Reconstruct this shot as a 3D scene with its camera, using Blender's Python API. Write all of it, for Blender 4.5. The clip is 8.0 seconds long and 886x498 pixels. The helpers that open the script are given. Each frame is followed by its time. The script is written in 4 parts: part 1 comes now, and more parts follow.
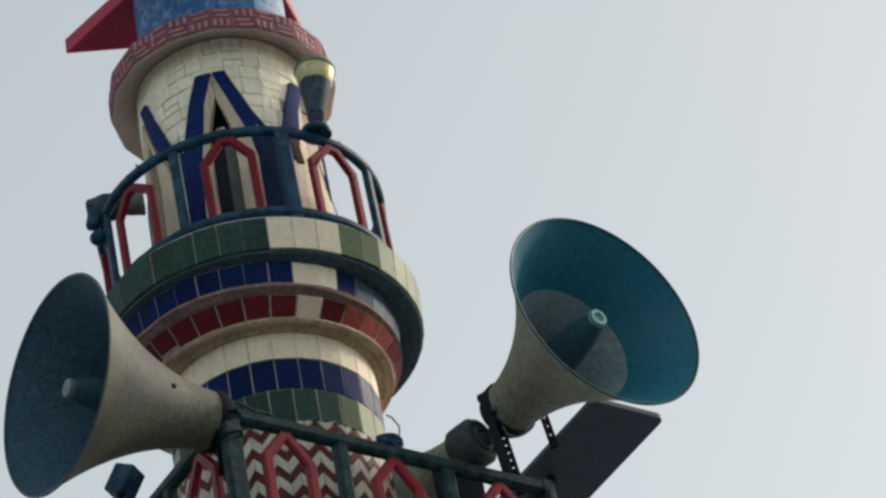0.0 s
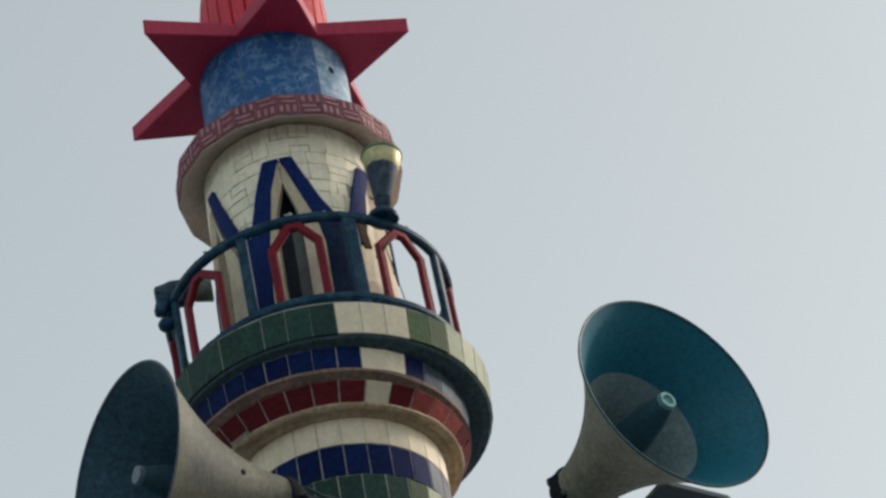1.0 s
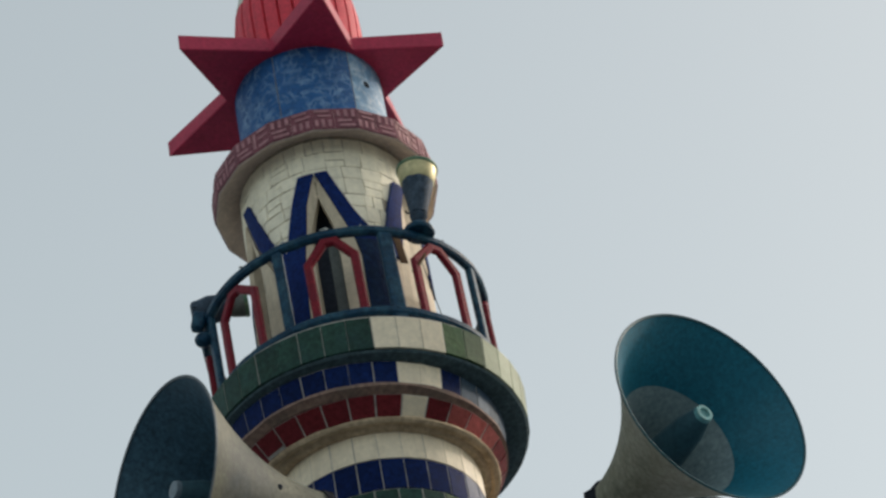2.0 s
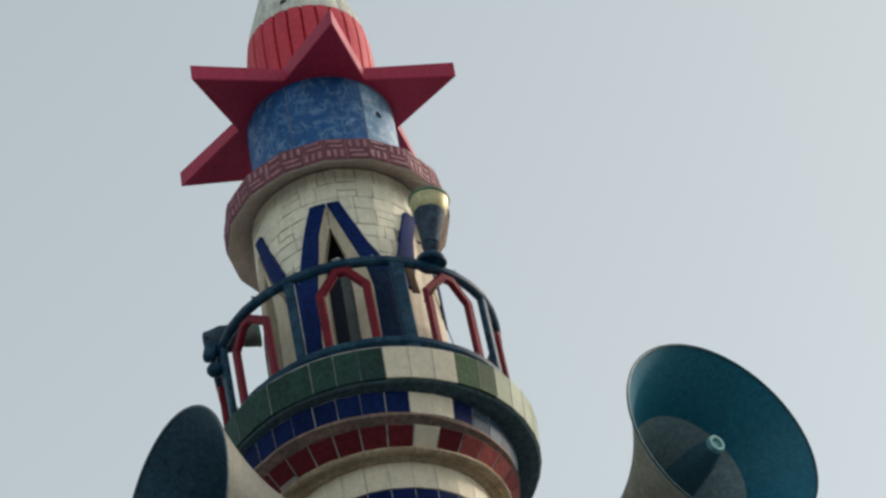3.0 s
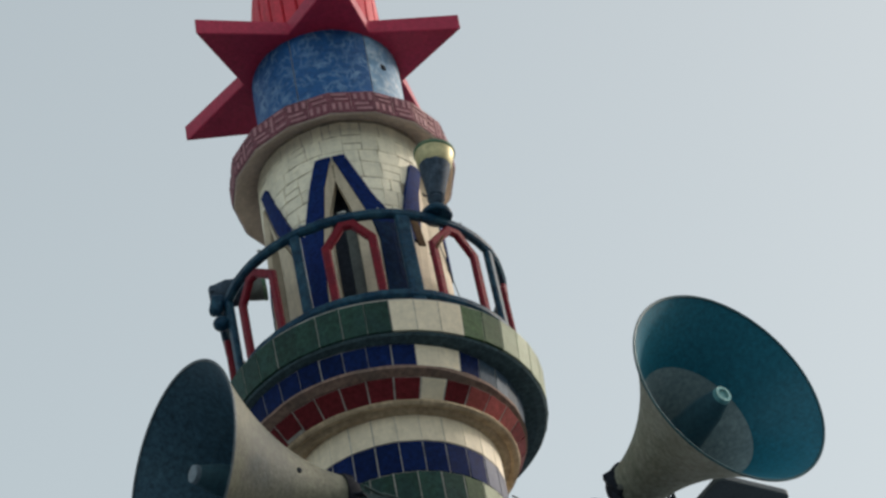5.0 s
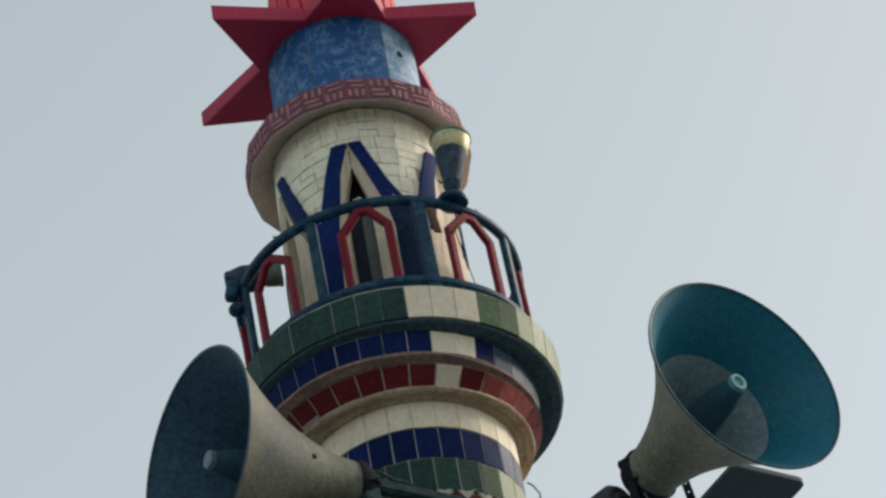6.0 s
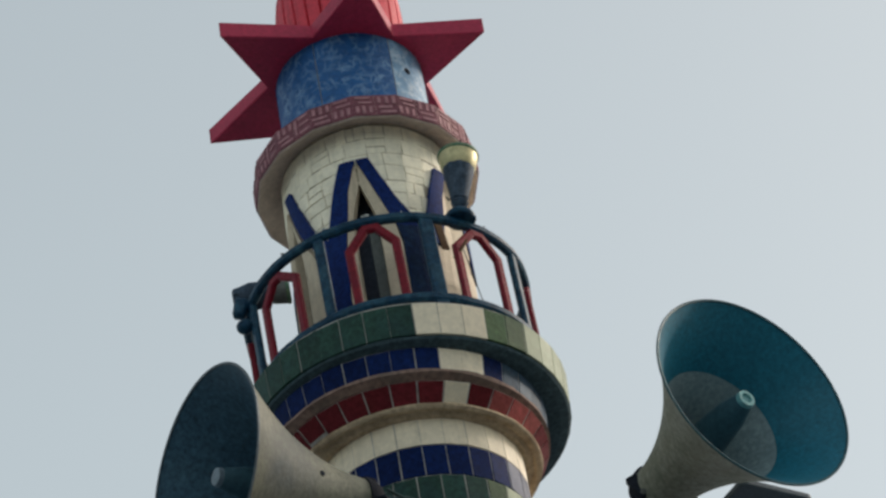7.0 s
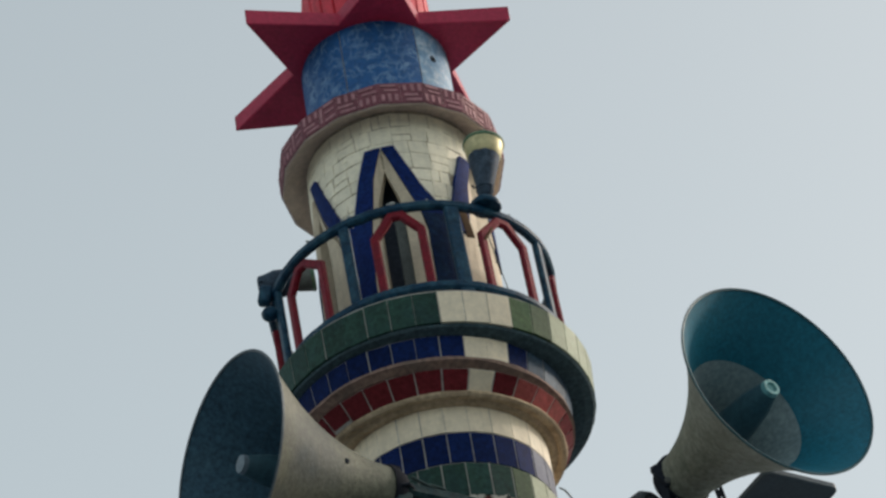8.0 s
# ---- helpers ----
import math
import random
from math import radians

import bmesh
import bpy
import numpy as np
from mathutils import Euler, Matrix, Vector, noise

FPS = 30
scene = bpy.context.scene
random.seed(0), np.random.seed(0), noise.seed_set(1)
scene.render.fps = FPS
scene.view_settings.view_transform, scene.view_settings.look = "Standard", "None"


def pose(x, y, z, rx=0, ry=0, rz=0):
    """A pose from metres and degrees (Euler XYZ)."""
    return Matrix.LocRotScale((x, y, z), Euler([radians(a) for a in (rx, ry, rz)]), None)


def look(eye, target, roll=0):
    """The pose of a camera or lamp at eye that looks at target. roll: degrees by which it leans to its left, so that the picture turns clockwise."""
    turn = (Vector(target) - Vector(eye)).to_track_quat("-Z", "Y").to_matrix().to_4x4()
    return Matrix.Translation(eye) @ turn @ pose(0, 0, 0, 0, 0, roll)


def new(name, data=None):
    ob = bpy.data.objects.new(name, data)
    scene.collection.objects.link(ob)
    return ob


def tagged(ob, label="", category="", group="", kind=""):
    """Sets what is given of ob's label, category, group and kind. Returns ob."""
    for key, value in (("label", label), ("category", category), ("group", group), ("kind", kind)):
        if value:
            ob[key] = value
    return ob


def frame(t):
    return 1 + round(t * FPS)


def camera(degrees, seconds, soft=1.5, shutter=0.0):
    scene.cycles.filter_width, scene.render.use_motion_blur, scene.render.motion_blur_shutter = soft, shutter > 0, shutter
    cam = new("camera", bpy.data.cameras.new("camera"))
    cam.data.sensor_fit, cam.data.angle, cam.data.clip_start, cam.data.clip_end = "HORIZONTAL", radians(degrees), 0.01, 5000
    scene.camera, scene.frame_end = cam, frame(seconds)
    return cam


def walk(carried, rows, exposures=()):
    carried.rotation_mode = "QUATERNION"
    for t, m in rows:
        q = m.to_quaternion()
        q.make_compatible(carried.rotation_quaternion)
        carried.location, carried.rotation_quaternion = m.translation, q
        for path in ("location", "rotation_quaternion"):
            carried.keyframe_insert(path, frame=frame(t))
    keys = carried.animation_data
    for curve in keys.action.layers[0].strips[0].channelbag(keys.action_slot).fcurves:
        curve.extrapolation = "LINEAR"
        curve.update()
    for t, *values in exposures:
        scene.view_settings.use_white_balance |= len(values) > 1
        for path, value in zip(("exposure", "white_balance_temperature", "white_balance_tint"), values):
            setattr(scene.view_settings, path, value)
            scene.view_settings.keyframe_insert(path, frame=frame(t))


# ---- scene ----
# Camera: held by hand far below, turning only slightly about one standing place.
cam = camera(14.0, 8.0, soft=2.7)
EYE = (0.0, -12.243, 1.6)
TURNS = [
    (0.0, 129.560, 8.844, 3.269),
    (0.1, 129.750, 8.813, 3.154),
    (0.2, 129.933, 8.984, 3.170),
    (0.3, 130.125, 8.834, 3.276),
    (0.4, 130.259, 8.728, 3.716),
    (0.5, 130.311, 8.691, 3.609),
    (0.6, 130.539, 8.718, 3.885),
    (0.7, 130.786, 8.627, 3.977),
    (0.8, 130.964, 8.721, 4.172),
    (0.9, 130.978, 8.565, 4.417),
    (1.0, 131.072, 8.546, 4.441),
    (1.1, 131.209, 8.500, 4.497),
    (1.2, 131.583, 8.574, 4.631),
    (1.3, 131.782, 8.507, 4.732),
    (1.4, 131.692, 8.539, 4.833),
    (1.5, 131.545, 8.479, 4.945),
    (1.6, 131.518, 8.379, 5.181),
    (1.7, 131.391, 8.378, 5.148),
    (2.8, 131.427, 8.361, 4.885),
    (2.9, 131.601, 8.224, 5.116),
    (3.0, 131.880, 8.227, 5.180),
    (3.1, 132.079, 8.291, 5.117),
    (3.2, 132.170, 8.248, 5.269),
    (3.3, 132.247, 8.309, 5.368),
    (3.5, 132.262, 8.219, 5.384),
    (3.6, 132.275, 8.279, 5.439),
    (3.7, 132.245, 8.298, 5.386),
    (3.8, 132.062, 8.380, 5.296),
    (3.9, 131.834, 8.349, 5.295),
    (4.0, 131.417, 8.347, 5.290),
    (4.1, 131.078, 8.487, 5.047),
    (4.2, 131.166, 8.514, 5.150),
    (4.3, 131.256, 8.501, 5.233),
    (4.4, 131.219, 8.386, 5.354),
    (4.5, 131.167, 8.485, 5.341),
    (4.6, 131.224, 8.393, 5.460),
    (4.7, 131.207, 8.402, 5.449),
    (5.8, 131.080, 8.391, 5.594),
    (5.9, 131.000, 8.242, 5.525),
    (6.0, 130.967, 8.106, 5.533),
    (6.2, 131.028, 8.098, 5.549),
    (6.3, 131.039, 8.098, 5.516),
    (6.5, 131.073, 8.138, 5.509),
    (6.7, 131.089, 8.038, 5.557),
    (6.8, 131.209, 8.135, 5.504),
    (6.9, 131.230, 8.074, 5.606),
    (7.0, 131.255, 8.073, 5.670),
    (7.1, 131.303, 7.993, 5.647),
    (7.2, 131.429, 7.869, 5.846),
    (7.3, 131.380, 7.874, 5.769),
    (7.4, 131.480, 7.971, 5.817),
    (7.5, 131.569, 7.862, 5.764),
    (7.6, 131.460, 7.979, 5.744),
    (7.7, 131.433, 7.864, 5.748),
    (7.8, 131.321, 7.786, 5.724),
    (7.9, 131.265, 7.674, 5.740),
    (8.0, 131.089, 7.674, 5.854),
]
walk(cam, [(t, pose(*EYE, rx, ry, rz)) for t, rx, ry, rz in TURNS],
     exposures=[(0.0, -0.06, 6560, 12), (0.5, -0.16, 6500, 12), (1.5, -0.13, 6480, 11), (3.5, -0.12, 6440, 11), (8.0, -0.13, 6440, 11)])

# ---- light: a hazy white sky, a veiled sun from the right and behind the tower ----
SUN_AZ, SUN_EL = 115.0, 34.0       # degrees; azimuth from the side that faces the camera, to the right
sx, sy = math.sin(radians(SUN_AZ)), -math.cos(radians(SUN_AZ))
sun_dir = Vector((sx * math.cos(radians(SUN_EL)), sy * math.cos(radians(SUN_EL)), math.sin(radians(SUN_EL))))
world = bpy.data.worlds.new("hazy_sky")
scene.world = world
world.use_nodes = True
wn, wl = world.node_tree.nodes, world.node_tree.links
wn.clear()
sky = wn.new("ShaderNodeTexSky")
sky.sky_type = "NISHITA"
sky.sun_disc = False
sky.sun_elevation = radians(SUN_EL)
sky.sun_rotation = math.atan2(sun_dir.x, sun_dir.y)
sky.air_density, sky.dust_density, sky.ozone_density = 1.0, 8.0, 1.0
scale_sky = wn.new("ShaderNodeVectorMath")
scale_sky.operation = "SCALE"
scale_sky.inputs["Scale"].default_value = 0.15
haze = wn.new("ShaderNodeMix")
haze.data_type = "RGBA"
haze.inputs["Factor"].default_value = 0.50
lift = wn.new("ShaderNodeTexCoord")
height = wn.new("ShaderNodeSeparateXYZ")
pale = wn.new("ShaderNodeMapRange")            # haze is densest, and brightest, towards the horizon
pale.inputs["From Min"].default_value, pale.inputs["From Max"].default_value = 0.0, 1.0
pale.inputs["To Min"].default_value, pale.inputs["To Max"].default_value = 1.75, 0.60
haze_color = wn.new("ShaderNodeVectorMath")
haze_color.operation = "SCALE"
haze_color.inputs[0].default_value = (0.758, 0.871, 0.829)
wl.new(lift.outputs["Generated"], height.inputs[0])
wl.new(height.outputs["Z"], pale.inputs["Value"])
wl.new(pale.outputs["Result"], haze_color.inputs["Scale"])
wl.new(haze_color.outputs["Vector"], haze.inputs[7])
bg = wn.new("ShaderNodeBackground")
bg.inputs["Strength"].default_value = 1.0
wout = wn.new("ShaderNodeOutputWorld")
wl.new(sky.outputs["Color"], scale_sky.inputs[0])
wl.new(scale_sky.outputs["Vector"], haze.inputs[6])
wl.new(haze.outputs[2], bg.inputs["Color"])
wl.new(bg.outputs["Background"], wout.inputs["Surface"])

sun_data = bpy.data.lights.new("sun", "SUN")
sun_data.energy, sun_data.angle, sun_data.color = 1.5, radians(5.0), (1.0, 0.94, 0.85)
sun = new("sun", sun_data)
sun.matrix_world = look(sun_dir * 60, (0, 0, 11))


# ---- materials ----
def surface(name, color, rough=0.5, metal=0.0, grain=30.0, grain_amount=0.16, stain=2.5, stain_color=None, stain_amount=0.35,
            per_piece=0.0, bump=0.15, bump_scale=60.0, coat=0.0, streak=0.0, shine=0.35, mottle=0.24):
    """Base colour with fine grain, larger stains or streaks and light relief; per_piece varies each tile a little."""
    m = bpy.data.materials.new(name)
    m.use_nodes = True
    n, l = m.node_tree.nodes, m.node_tree.links
    b = n["Principled BSDF"]
    b.inputs["Metallic"].default_value = metal
    b.inputs["Specular IOR Level"].default_value = shine
    b.inputs["Coat Weight"].default_value = coat
    b.inputs["Coat Roughness"].default_value = 0.18
    geo = n.new("ShaderNodeNewGeometry")

    def noise_at(scale, detail=4.0, stretch=None):
        t = n.new("ShaderNodeTexNoise")
        t.inputs["Scale"].default_value = scale
        t.inputs["Detail"].default_value = detail
        if stretch:
            mp = n.new("ShaderNodeMapping")
            mp.inputs["Scale"].default_value = stretch
            l.new(geo.outputs["Position"], mp.inputs["Vector"])
            l.new(mp.outputs["Vector"], t.inputs["Vector"])
        else:
            l.new(geo.outputs["Position"], t.inputs["Vector"])
        return t

    def ramp(src, lo, hi):
        r = n.new("ShaderNodeMapRange")
        r.inputs["From Min"].default_value, r.inputs["From Max"].default_value = lo, hi
        l.new(src, r.inputs["Value"])
        return r.outputs["Result"]

    def blend(fac, a, c, amount, mode="MIX"):
        x = n.new("ShaderNodeMix")
        x.data_type, x.blend_type = "RGBA", mode
        f = n.new("ShaderNodeMath")
        f.operation = "MULTIPLY"
        f.inputs[1].default_value = amount
        l.new(fac, f.inputs[0])
        l.new(f.outputs[0], x.inputs["Factor"])
        if isinstance(a, tuple):
            x.inputs[6].default_value = (*a, 1)
        else:
            l.new(a, x.inputs[6])
        x.inputs[7].default_value = (*c, 1)
        return x.outputs[2]

    dark = tuple(v * 0.55 for v in color)
    fine = noise_at(grain, 6)
    col = blend(ramp(fine.outputs["Fac"], 0.35, 0.75), color, dark, grain_amount * 2)
    if stain_color is None:
        stain_color = tuple(v * 0.5 + 0.02 for v in color)
    big = noise_at(stain, 5)
    col = blend(ramp(big.outputs["Fac"], 0.45, 0.72), col, stain_color, stain_amount)
    if streak:
        run = noise_at(1.0, 5, (26, 26, 2.2))
        col = blend(ramp(run.outputs["Fac"], 0.52, 0.75), col, tuple(v * 0.35 for v in color), streak)
    # worn, uneven paint and glaze: small lighter and darker blotches
    blot = noise_at(46.0, 8)
    blot.inputs["Roughness"].default_value = 0.68
    span = n.new("ShaderNodeMapRange")
    span.inputs["From Min"].default_value, span.inputs["From Max"].default_value = 0.32, 0.68
    span.inputs["To Min"].default_value, span.inputs["To Max"].default_value = 1 - mottle, 1 + mottle
    l.new(blot.outputs["Fac"], span.inputs["Value"])
    uneven = n.new("ShaderNodeHueSaturation")
    l.new(span.outputs["Result"], uneven.inputs["Value"])
    l.new(col, uneven.inputs["Color"])
    col = uneven.outputs["Color"]
    if per_piece:
        oi = n.new("ShaderNodeObjectInfo")
        hsv = n.new("ShaderNodeHueSaturation")
        v = n.new("ShaderNodeMapRange")
        v.inputs["To Min"].default_value, v.inputs["To Max"].default_value = 1 - per_piece, 1 + per_piece
        l.new(oi.outputs["Random"], v.inputs["Value"])
        l.new(v.outputs["Result"], hsv.inputs["Value"])
        l.new(col, hsv.inputs["Color"])
        col = hsv.outputs["Color"]
    l.new(col, b.inputs["Base Color"])
    rr = n.new("ShaderNodeMapRange")
    rr.inputs["To Min"].default_value, rr.inputs["To Max"].default_value = max(0.03, rough - 0.1), min(1, rough + 0.18)
    l.new(big.outputs["Fac"], rr.inputs["Value"])
    l.new(rr.outputs["Result"], b.inputs["Roughness"])
    rel = noise_at(bump_scale, 3)
    bp = n.new("ShaderNodeBump")
    bp.inputs["Strength"].default_value = bump
    bp.inputs["Distance"].default_value = 0.004
    l.new(rel.outputs["Fac"], bp.inputs["Height"])
    l.new(bp.outputs["Normal"], b.inputs["Normal"])
    return m


def marbled(name, base, vein):
    """Blue glazed cladding with pale wandering veins."""
    m = surface(name, base, rough=0.5, shine=0.3, stain=5.0, stain_color=tuple(v * 0.6 for v in base), stain_amount=0.5, per_piece=0.04, bump=0.1)
    n, l = m.node_tree.nodes, m.node_tree.links
    b = n["Principled BSDF"]
    src = b.inputs["Base Color"].links[0].from_socket
    geo = n.new("ShaderNodeNewGeometry")
    warp = n.new("ShaderNodeTexNoise")
    warp.inputs["Scale"].default_value, warp.inputs["Detail"].default_value = 9.0, 5.0
    l.new(geo.outputs["Position"], warp.inputs["Vector"])
    add = n.new("ShaderNodeVectorMath")
    add.operation = "MULTIPLY_ADD"
    add.inputs[1].default_value = (0.26, 0.26, 0.30)
    l.new(warp.outputs["Color"], add.inputs[0])
    l.new(geo.outputs["Position"], add.inputs[2])
    mp = n.new("ShaderNodeMapping")
    mp.inputs["Scale"].default_value = (1.0, 1.0, 0.60)
    l.new(add.outputs["Vector"], mp.inputs["Vector"])
    vor = n.new("ShaderNodeTexVoronoi")
    vor.feature = "DISTANCE_TO_EDGE"
    vor.inputs["Scale"].default_value = 18.0
    l.new(mp.outputs["Vector"], vor.inputs["Vector"])
    r = n.new("ShaderNodeMapRange")
    r.inputs["From Min"].default_value, r.inputs["From Max"].default_value = 0.20, 0.0
    l.new(vor.outputs["Distance"], r.inputs["Value"])
    cut = n.new("ShaderNodeMath")
    cut.operation = "MULTIPLY"
    l.new(r.outputs["Result"], cut.inputs[0])
    patch = n.new("ShaderNodeTexNoise")
    patch.inputs["Scale"].default_value, patch.inputs["Detail"].default_value = 15.0, 6.0
    l.new(geo.outputs["Position"], patch.inputs["Vector"])
    pr = n.new("ShaderNodeMapRange")
    pr.inputs["From Min"].default_value, pr.inputs["From Max"].default_value = 0.40, 0.68
    l.new(patch.outputs["Fac"], pr.inputs["Value"])
    l.new(pr.outputs["Result"], cut.inputs[1])
    x = n.new("ShaderNodeMix")
    x.data_type = "RGBA"
    x.inputs[7].default_value = (*vein, 1)
    soft_vein = n.new("ShaderNodeMath")
    soft_vein.operation = "MULTIPLY"
    soft_vein.inputs[1].default_value = 0.66
    l.new(cut.outputs[0], soft_vein.inputs[0])
    l.new(soft_vein.outputs[0], x.inputs["Factor"])
    l.new(src, x.inputs[6])
    l.new(x.outputs[2], b.inputs["Base Color"])
    return m


M_CREAM = surface("cream_glazed_tile", (0.85, 0.725, 0.545), rough=0.5, shine=0.3, per_piece=0.07, stain=4, stain_amount=0.25, streak=0.25, grain_amount=0.13, mottle=0.09)
M_REVEAL = surface("buff_tile", (0.64, 0.53, 0.39), rough=0.6, shine=0.2, stain=5, stain_color=(0.40, 0.33, 0.25), stain_amount=0.4, streak=0.3, grain_amount=0.15, mottle=0.1)
M_MOSAIC = surface("cream_mosaic_tile", (0.97, 0.880, 0.690), rough=0.55, shine=0.3, per_piece=0.07, stain=4, stain_amount=0.22, streak=0.2, grain_amount=0.12, mottle=0.09)
M_JOINT = surface("brown_joint", (0.42, 0.35, 0.26), rough=0.9, stain=6, bump=0.4)
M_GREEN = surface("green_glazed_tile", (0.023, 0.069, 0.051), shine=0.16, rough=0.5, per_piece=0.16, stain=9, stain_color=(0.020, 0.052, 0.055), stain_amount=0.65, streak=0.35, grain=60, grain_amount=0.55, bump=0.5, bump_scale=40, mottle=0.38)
# lit copy of the green tile: grazing sun mixed into the colour
M_OLIVELIT = surface("sunlit_olive_green_glazed_tile", (0.066, 0.116, 0.050), shine=0.16, rough=0.5, per_piece=0.2, stain=9, stain_color=(0.040, 0.080, 0.045), stain_amount=0.6, streak=0.3, grain=60, grain_amount=0.5, bump=0.5, bump_scale=40)
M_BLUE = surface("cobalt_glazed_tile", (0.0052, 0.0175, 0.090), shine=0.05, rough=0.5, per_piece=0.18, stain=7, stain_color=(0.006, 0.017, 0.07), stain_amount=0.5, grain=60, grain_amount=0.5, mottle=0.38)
# orange-red tile, with the sun's warmth also put into its colour
M_ORANGE = surface("sunlit_orange_red_tile", (0.46, 0.105, 0.098), shine=0.15, rough=0.5, per_piece=0.18, stain=12, stain_color=(0.34, 0.075, 0.065), stain_amount=0.6, streak=0.3, grain=60, grain_amount=0.4)
# cobalt tile with sun glare painted in, as two paler colours
M_BLUEGLARE = surface("glare_slate_blue_tile", (0.030, 0.062, 0.100), shine=0.12, rough=0.5, per_piece=0.25, stain=10, stain_color=(0.016, 0.030, 0.075), stain_amount=0.6, streak=0.3, grain=60, grain_amount=0.45)
M_LILACGLARE = surface("glare_lilac_tile", (0.122, 0.132, 0.185), shine=0.12, rough=0.5, per_piece=0.2, stain=10, stain_color=(0.08,0.09,0.14), stain_amount=0.5, grain=60, grain_amount=0.3, mottle=0.09)
M_STRIP = surface("blue_painted_strip", (0.0060, 0.023, 0.128), shine=0.07, rough=0.55, stain=9, stain_color=(0.012, 0.040, 0.15), stain_amount=0.5, streak=0.35, grain=60, grain_amount=0.45, mottle=0.38)
M_RED = surface("red_glazed_tile", (0.178, 0.022, 0.028), shine=0.10, rough=0.5, per_piece=0.16, stain=9, stain_color=(0.12, 0.016, 0.024), streak=0.4, grain=60, grain_amount=0.45)
M_GROUT = surface("pale_grout", (0.46, 0.43, 0.39), rough=0.9, stain=7, stain_color=(0.17, 0.155, 0.14), stain_amount=0.8, bump=0.5, streak=0.4)
M_BEIGE = surface("beige_plaster_ledge", (0.55, 0.415, 0.275), rough=0.85, stain=7, stain_color=(0.27, 0.185, 0.115), stain_amount=0.75, grain=40, grain_amount=0.35, bump=0.7, bump_scale=35)
M_GIRDLE = surface("grey_brown_plaster", (0.66, 0.525, 0.45), rough=0.85, stain=5, stain_color=(0.36, 0.27, 0.22), stain_amount=0.6, bump=0.5, bump_scale=35, mottle=0.16)
# green tile paled further, with sky glare painted into the colour
M_PALEGLARE = surface("glare_pale_yellow_green_tile", (0.285, 0.325, 0.215), rough=0.5, shine=0.2, per_piece=0.12, stain=6, stain_amount=0.4, grain=40, mottle=0.09)
M_LEDGE = surface("stained_brown_plaster", (0.29, 0.185, 0.146), rough=0.85, stain=9, stain_color=(0.15, 0.115, 0.095), stain_amount=0.8, grain=45, grain_amount=0.45, bump=0.8, bump_scale=35)
M_UNDER = surface("dark_green_painted_plaster", (0.066, 0.110, 0.130), rough=0.8, stain=6, stain_color=(0.042, 0.072, 0.080), stain_amount=0.6, grain=55, grain_amount=0.5, bump=0.6, bump_scale=35, mottle=0.38)
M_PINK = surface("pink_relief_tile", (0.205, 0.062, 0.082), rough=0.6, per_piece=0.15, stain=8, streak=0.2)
# lighter copy of the pink tile, with sunlight put into its colour
M_ROSELIT = surface("sunlit_rose_relief_tile", (0.37, 0.165, 0.17), rough=0.6, per_piece=0.15, stain=8, stain_color=(0.27, 0.10, 0.11), streak=0.2)
M_PINKLIGHT = surface("pale_pink_relief", (0.43, 0.205, 0.225), rough=0.6, stain=14, stain_color=(0.25, 0.095, 0.115), stain_amount=0.7)
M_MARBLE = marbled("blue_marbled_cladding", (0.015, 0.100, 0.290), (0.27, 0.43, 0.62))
# paler marble: the bright sky's reflection is put into its colour
M_MARBLE_SKY = marbled("sky_lit_blue_marbled_cladding", (0.15, 0.285, 0.44), (0.70, 0.76, 0.80))
M_STAR = surface("red_painted_star", (0.50, 0.028, 0.078), rough=0.5, stain=6, stain_color=(0.30, 0.022, 0.062), stain_amount=0.4, streak=0.2, grain=60, grain_amount=0.25, mottle=0.16)
M_DOME = surface("salmon_red_painted_ribs", (0.70, 0.055, 0.085), rough=0.55, stain=6, stain_amount=0.25, streak=0.4, grain_amount=0.2, grain=55, mottle=0.16)
M_WHITE = surface("weathered_white_plaster", (0.76, 0.74, 0.65), rough=0.8, stain=7, stain_color=(0.42, 0.38, 0.30), stain_amount=0.5, streak=0.75, bump=0.5, mottle=0.16)
M_RAIL = surface("teal_blue_enamel_paint", (0.0070, 0.045, 0.090), shine=0.16, rough=0.42, stain=16, stain_color=(0.040, 0.112, 0.155), stain_amount=0.7, grain=60, grain_amount=0.5, bump=0.6, bump_scale=45, mottle=0.38)
M_RAILGREEN = surface("dark_teal_flaking_paint", (0.008, 0.036, 0.042), shine=0.18, rough=0.45, stain=18, stain_color=(0.045, 0.095, 0.090), stain_amount=0.65, grain=60, grain_amount=0.5, bump=0.7, bump_scale=40, mottle=0.38)
M_ARCH = surface("red_enamel_paint", (0.215, 0.008, 0.020), shine=0.18, rough=0.4, stain=14, stain_color=(0.13, 0.010, 0.028), stain_amount=0.55, grain=60, grain_amount=0.4, bump=0.5)
M_ARCHLOW = surface("bright_red_enamel_paint", (0.31, 0.013, 0.027), shine=0.3, rough=0.4, stain=14, stain_color=(0.17, 0.010, 0.022), stain_amount=0.5, grain=60, grain_amount=0.4, bump=0.5)
M_MORTAR = surface("plaster_shaft", (0.55, 0.50, 0.40), rough=0.9, stain=2, stain_amount=0.4, bump=0.4)
M_SLAB = surface("dark_weathered_concrete", (0.10, 0.10, 0.095), rough=0.9, stain=3, bump=0.4)
M_DARK = surface("interior_shade", (0.075, 0.090, 0.125), rough=0.8)
M_DOOR = surface("grey_metal_door", (0.085, 0.095, 0.088), rough=0.5, stain=5, streak=0.4)
